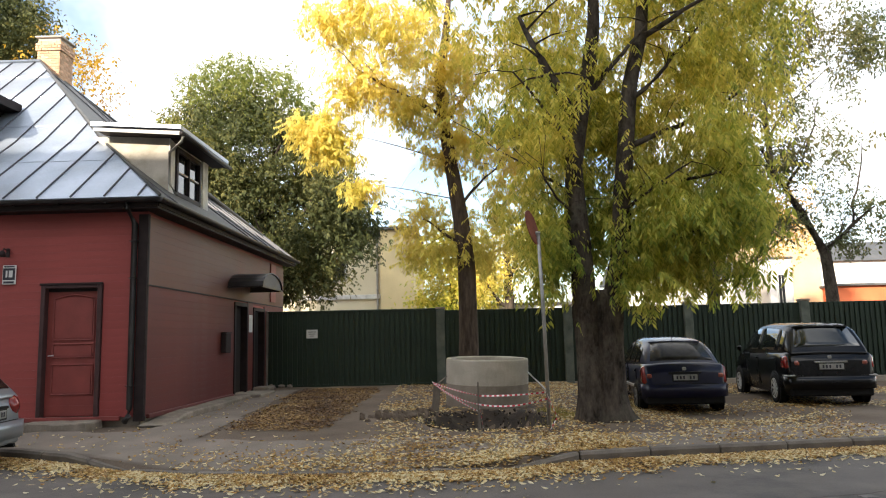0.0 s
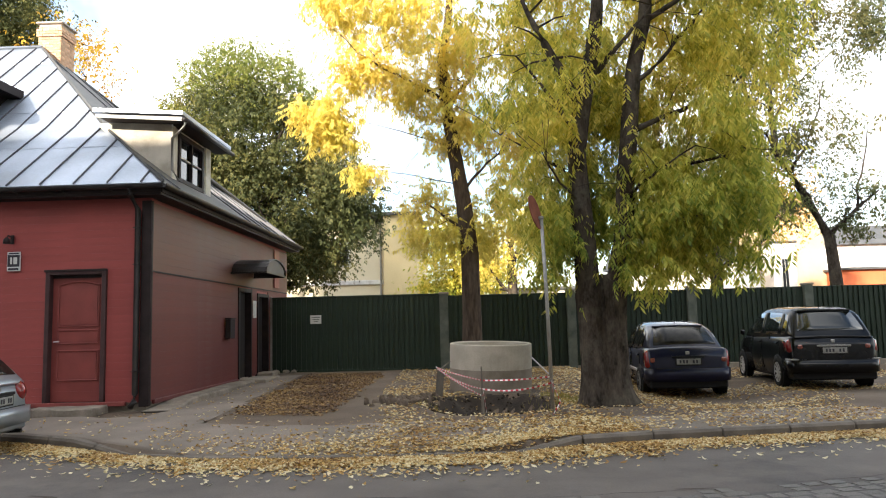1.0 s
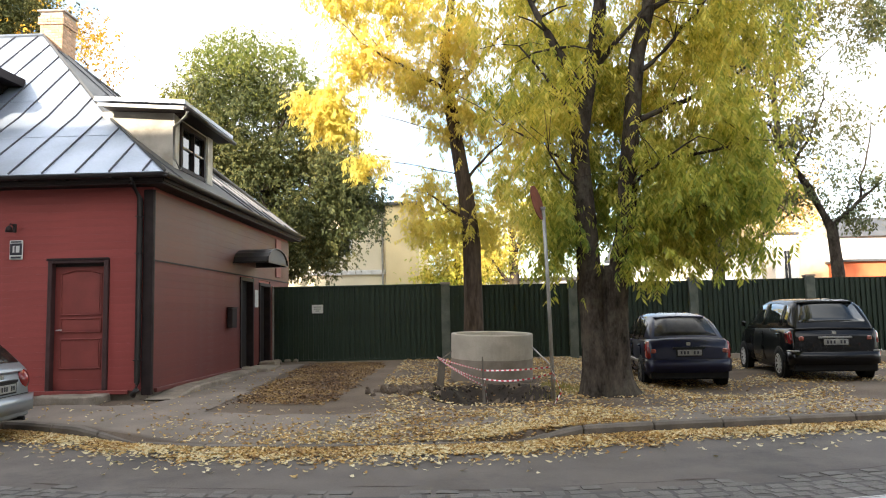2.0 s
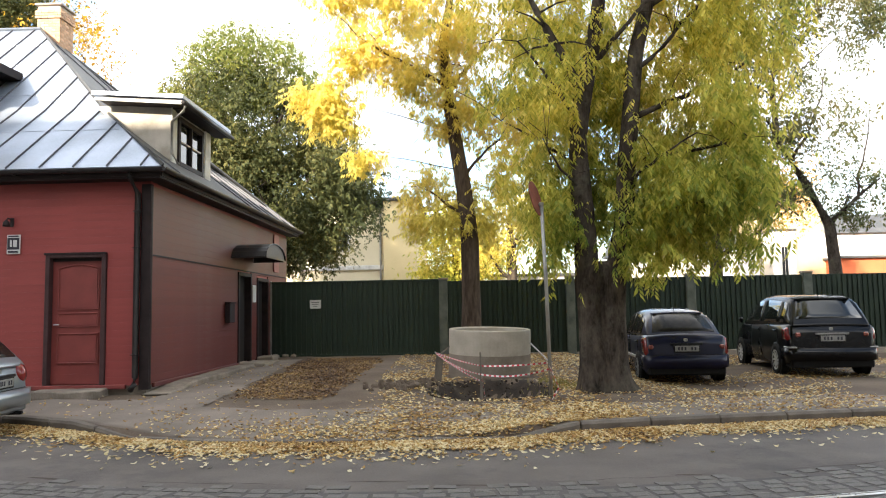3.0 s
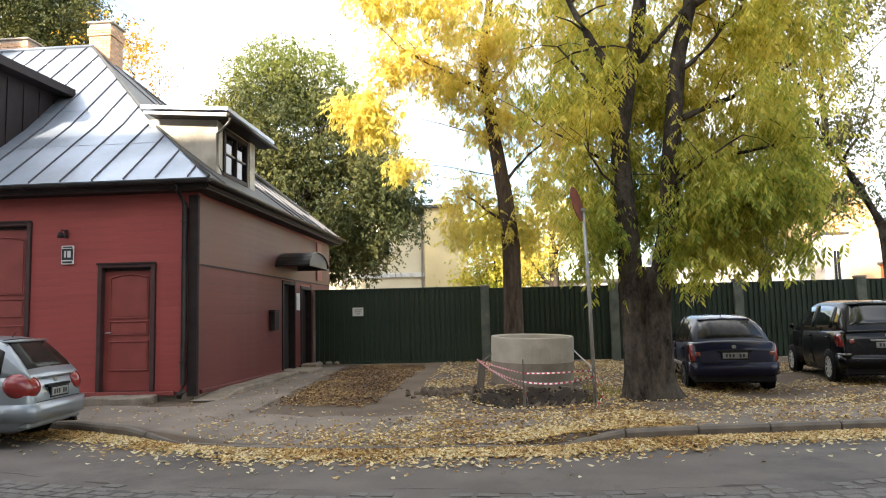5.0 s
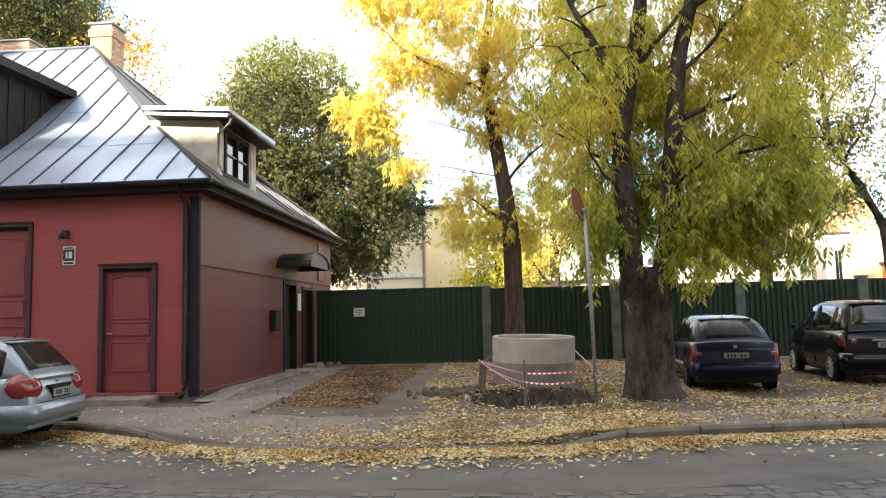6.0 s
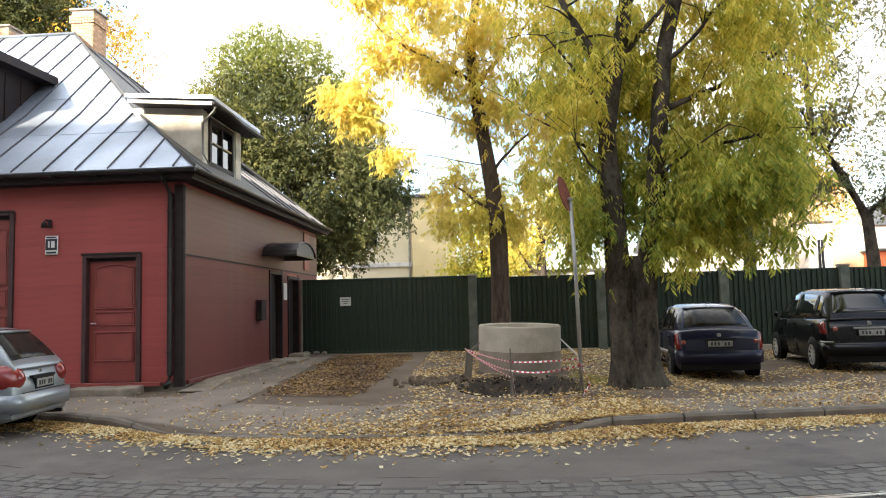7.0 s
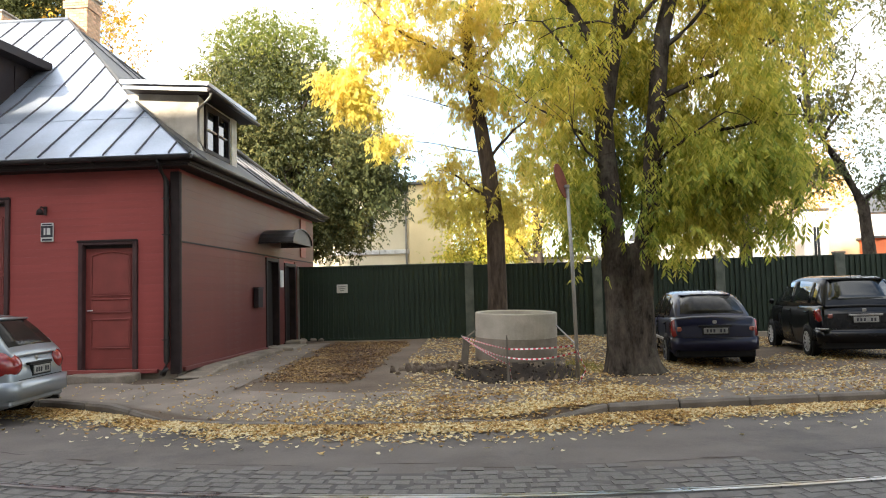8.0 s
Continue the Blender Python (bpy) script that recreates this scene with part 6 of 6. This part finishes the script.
# ---- fallen leaves ----
def litter(name, label, count, place, mat, size=0.066):
    rs = random.Random(11)
    P, n = [], 0
    while n < count:
        x, y, ok = place(rs)
        if not ok:
            continue
        n += 1
        z = ground_z(x, y) + 0.016 + rs.random() * 0.018
        if y < kerb_y(x):
            z = 0.012 + rs.random() * 0.022
        a = rs.uniform(0, 2 * math.pi)
        L, w = size * rs.uniform(0.55, 1.2), size * rs.uniform(0.28, 0.52)
        d, s = Vector((math.cos(a), math.sin(a), rs.uniform(-0.25, 0.25))), Vector((-math.sin(a), math.cos(a), rs.uniform(-0.5, 0.5)))
        c = Vector((x, y, z))
        up = Vector((0, 0, rs.uniform(0.0, 0.02)))
        P += [c - d * L / 2 + up, c - d * L * 0.18 + s * w / 2, c + d * L * 0.2 + s * w * 0.46, c + d * L / 2 + up, c + d * L * 0.2 - s * w * 0.46, c - d * L * 0.18 - s * w / 2]
    me = bpy.data.meshes.new(name)
    me.from_pydata([tuple(p) for p in P], [], [tuple(range(6 * i, 6 * i + 6)) for i in range(len(P) // 6)])
    me.materials.append(mat)
    return tagged(new(name, me), label, "leaves", kind="stuff")


def gutter_band(rs):
    x = rs.uniform(-9, 9)
    k = kerb_y(x)
    wide = 0.8 if x < -3.5 else (1.1 if x < 2.5 else 0.75)
    y = k - 0.08 - abs(rs.gauss(0, 0.42)) * wide
    return x, y, (noise.noise((x * 1.1, y * 1.6, 3)) > -0.3 or rs.random() < 0.35) and rs.random() < 1.15 - (k - y) * 0.6


def on_drive(rs):
    x = rs.uniform(-4.6, 2.4)
    y = kerb_y(x) + abs(rs.gauss(0, 0.9)) - 0.2
    return x, y, rs.random() < max(0.0, 0.55 + 0.75 * noise.noise((x * 1.1, y * 1.6, 8))) * (0.15 + 0.85 * max(0, min(1, (x + 3.4) / 3.0)))


def on_track(x, y):
    """How bare the wheel track is: 1 in its middle."""
    c = -1.75 - 0.09 * (y - 11)
    return max(0.0, 1 - ((x - c) / 0.5) ** 4) * (y > 10.6)


def yard(rs):
    x, y = rs.uniform(-1.9, 11), rs.uniform(10, 21.8)
    d = 0.42 + 0.9 * noise.noise((x * 0.6, y * 0.6, 1)) + (0.2 if x > 1.5 else 0) - 0.35 * max(0.0, min(1.0, (x - 3.5) / 2.5))
    if math.hypot(x - 0.46, y - 15.55) < 0.95:
        return x, y, False
    if math.hypot((x - PIT[0]) / PIT[2], (y - PIT[1]) / PIT[3]) < 0.95 and rs.random() < 0.8:
        return x, y, False
    bare = x < 1.2 and (kerb_y(x) + 0.5 < y < kerb_y(x) + 1.7) and noise.noise((x * 0.7, y * 1.8, 12)) > -0.15
    return x, y, rs.random() < d * (1 - 0.93 * on_track(x, y)) * (0.3 if bare else 1)


def brown(rs):
    x, y = rs.uniform(-4.6, -1.9), rs.uniform(11.9, 20.8)
    lo = -4.35 + 0.25 * noise.noise((y * 0.9, 2, 4)) - 0.05 * (y - 14)
    hi = -2.3 + 0.25 * noise.noise((y * 1.1, 7, 4))
    edge = min(1.0, (x - lo) / 0.35, (hi - x) / 0.3, (y - 11.9 - 0.25 * (-2.2 - x)) / 0.5)
    return x, y, rs.random() < edge * (0.75 + 0.6 * noise.noise((x * 1.5, y * 0.9, 4)))


def path_few(rs):
    x, y = rs.uniform(-8.5, -3.4), rs.uniform(10.2, 19.5)
    return x, y, y > kerb_y(x) + 0.1 and not (x < -5.5 and y > 13.1) and rs.random() < 0.5 + 0.7 * noise.noise((x * 0.8, y * 0.8, 15))


def road_few(rs):
    x = rs.uniform(-9, 9)
    y = kerb_y(x) - rs.uniform(0.5, 1.9)
    return x, y, rs.random() < (1 - (kerb_y(x) - y) / 2.0) ** 1.5


M_MATTED = leaf_material("matted_brown_leaves", [(0.3, (0.035, 0.019, 0.011)), (0.62, (0.09, 0.047, 0.021)), (0.88, (0.19, 0.105, 0.04)), (1.0, (0.34, 0.22, 0.08))], 0.8, 0.1, 0.6)
M_PALE = leaf_material("pale_fallen_leaves", [(0.3, (0.3, 0.2, 0.075)), (0.7, (0.5, 0.41, 0.21)), (1.0, (0.64, 0.57, 0.38))], 0.8, 0.15, 0.6)
litter("leaf_drift", "thick drift of yellow and tan fallen leaves along the kerb", 20000, gutter_band, M_LITTER, 0.076)
litter("drive_leaves", "yellow fallen leaves scattered over the drive crossing", 6000, on_drive, M_LITTER, 0.076)
litter("yard_leaves", "yellow and brown fallen leaves strewn over the dirt yard", 20000, yard, M_LITTER, 0.075)
litter("brown_leaves", "matted brown fallen leaves along the drive", 12000, brown, M_MATTED, 0.08)
litter("path_leaves", "few fallen leaves lying on the footway and side path", 420, path_few, M_LITTER, 0.07)
litter("road_leaves", "pale fallen leaves lying singly on the asphalt", 650, road_few, M_PALE, 0.088)

# ---- grass round the pit ----
rg = random.Random(5)
P, F = [], []
for _ in range(1500):
    a, r = rg.uniform(0, 2 * math.pi), abs(rg.gauss(0, 0.35))
    cx, cy = rg.choice(((1.2, 13.5), (1.45, 13.1), (1.7, 14.2), (-0.3, 13.3), (0.6, 12.75), (2.0, 13.6), (0.3, 12.8)))
    x, y = cx + r * math.cos(a) * 1.2, cy + r * math.sin(a) * 0.6
    if math.hypot(x - 0.46, y - 15.55) < 0.9:
        continue
    z = ground_z(x, y)
    h, lean, b = rg.uniform(0.05, 0.16), rg.uniform(0, 0.08), rg.uniform(0, 2 * math.pi)
    dx, dy = 0.006 * math.cos(b), 0.006 * math.sin(b)
    n0 = len(P)
    P += [(x - dx, y - dy, z), (x + dx, y + dy, z), (x + lean * math.sin(b), y + lean * math.cos(b), z + h)]
    F.append((n0, n0 + 1, n0 + 2))
me = bpy.data.meshes.new("grass")
me.from_pydata(P, [], F)
me.materials.append(leaf_material("dry_grass", [(0.3, (0.1, 0.12, 0.02)), (0.6, (0.22, 0.2, 0.04)), (0.9, (0.35, 0.28, 0.08))], 1.0, 0.3, 0.5))
tagged(new("grass", me), "sparse yellow-green grass tufts at the pit edge", "grass", kind="stuff")

fence_base = thing("fence_base", (0, FY, 0.2), "low concrete base strip under the fence", "base", kind="structure")
part("strip", box(POSTS[0] + 0.14, POSTS[-1], -0.08, 0.08, -0.1, 0.12, 0.02), M_CONCRETE_LOW, fence_base)
sill = thing("gate_track", (-3.4, FY - 0.05, 0.2), "worn pale concrete strip under the gate", "track", kind="structure")
part("strip", box(-2.55, 2.5, -0.12, 0.12, -0.1, 0.045, 0.015), M_CONCRETE, sill)
for k, (bx, by, bs) in enumerate(((-5.7, 21.55, 0.11), (-5.45, 21.75, 0.09), (-5.2, 21.7, 0.08))):
    st = thing("loose_stone", (bx, by, ground_z(bx, by)), "pale rubble stone lying by the gate", "stone", "stones by the gate")
    bm = bmesh.new()
    bmesh.ops.create_icosphere(bm, subdivisions=2, radius=bs, matrix=Matrix.Diagonal((1.2, 0.9, 0.75, 1)))
    for v in bm.verts:
        v.co += v.co.normalized() * 0.3 * bs * noise.noise(v.co * 9 + Vector((k, 0, 0)))
        v.co.z += bs * 0.5
    part("stone", bm, M_LEDGE, st)
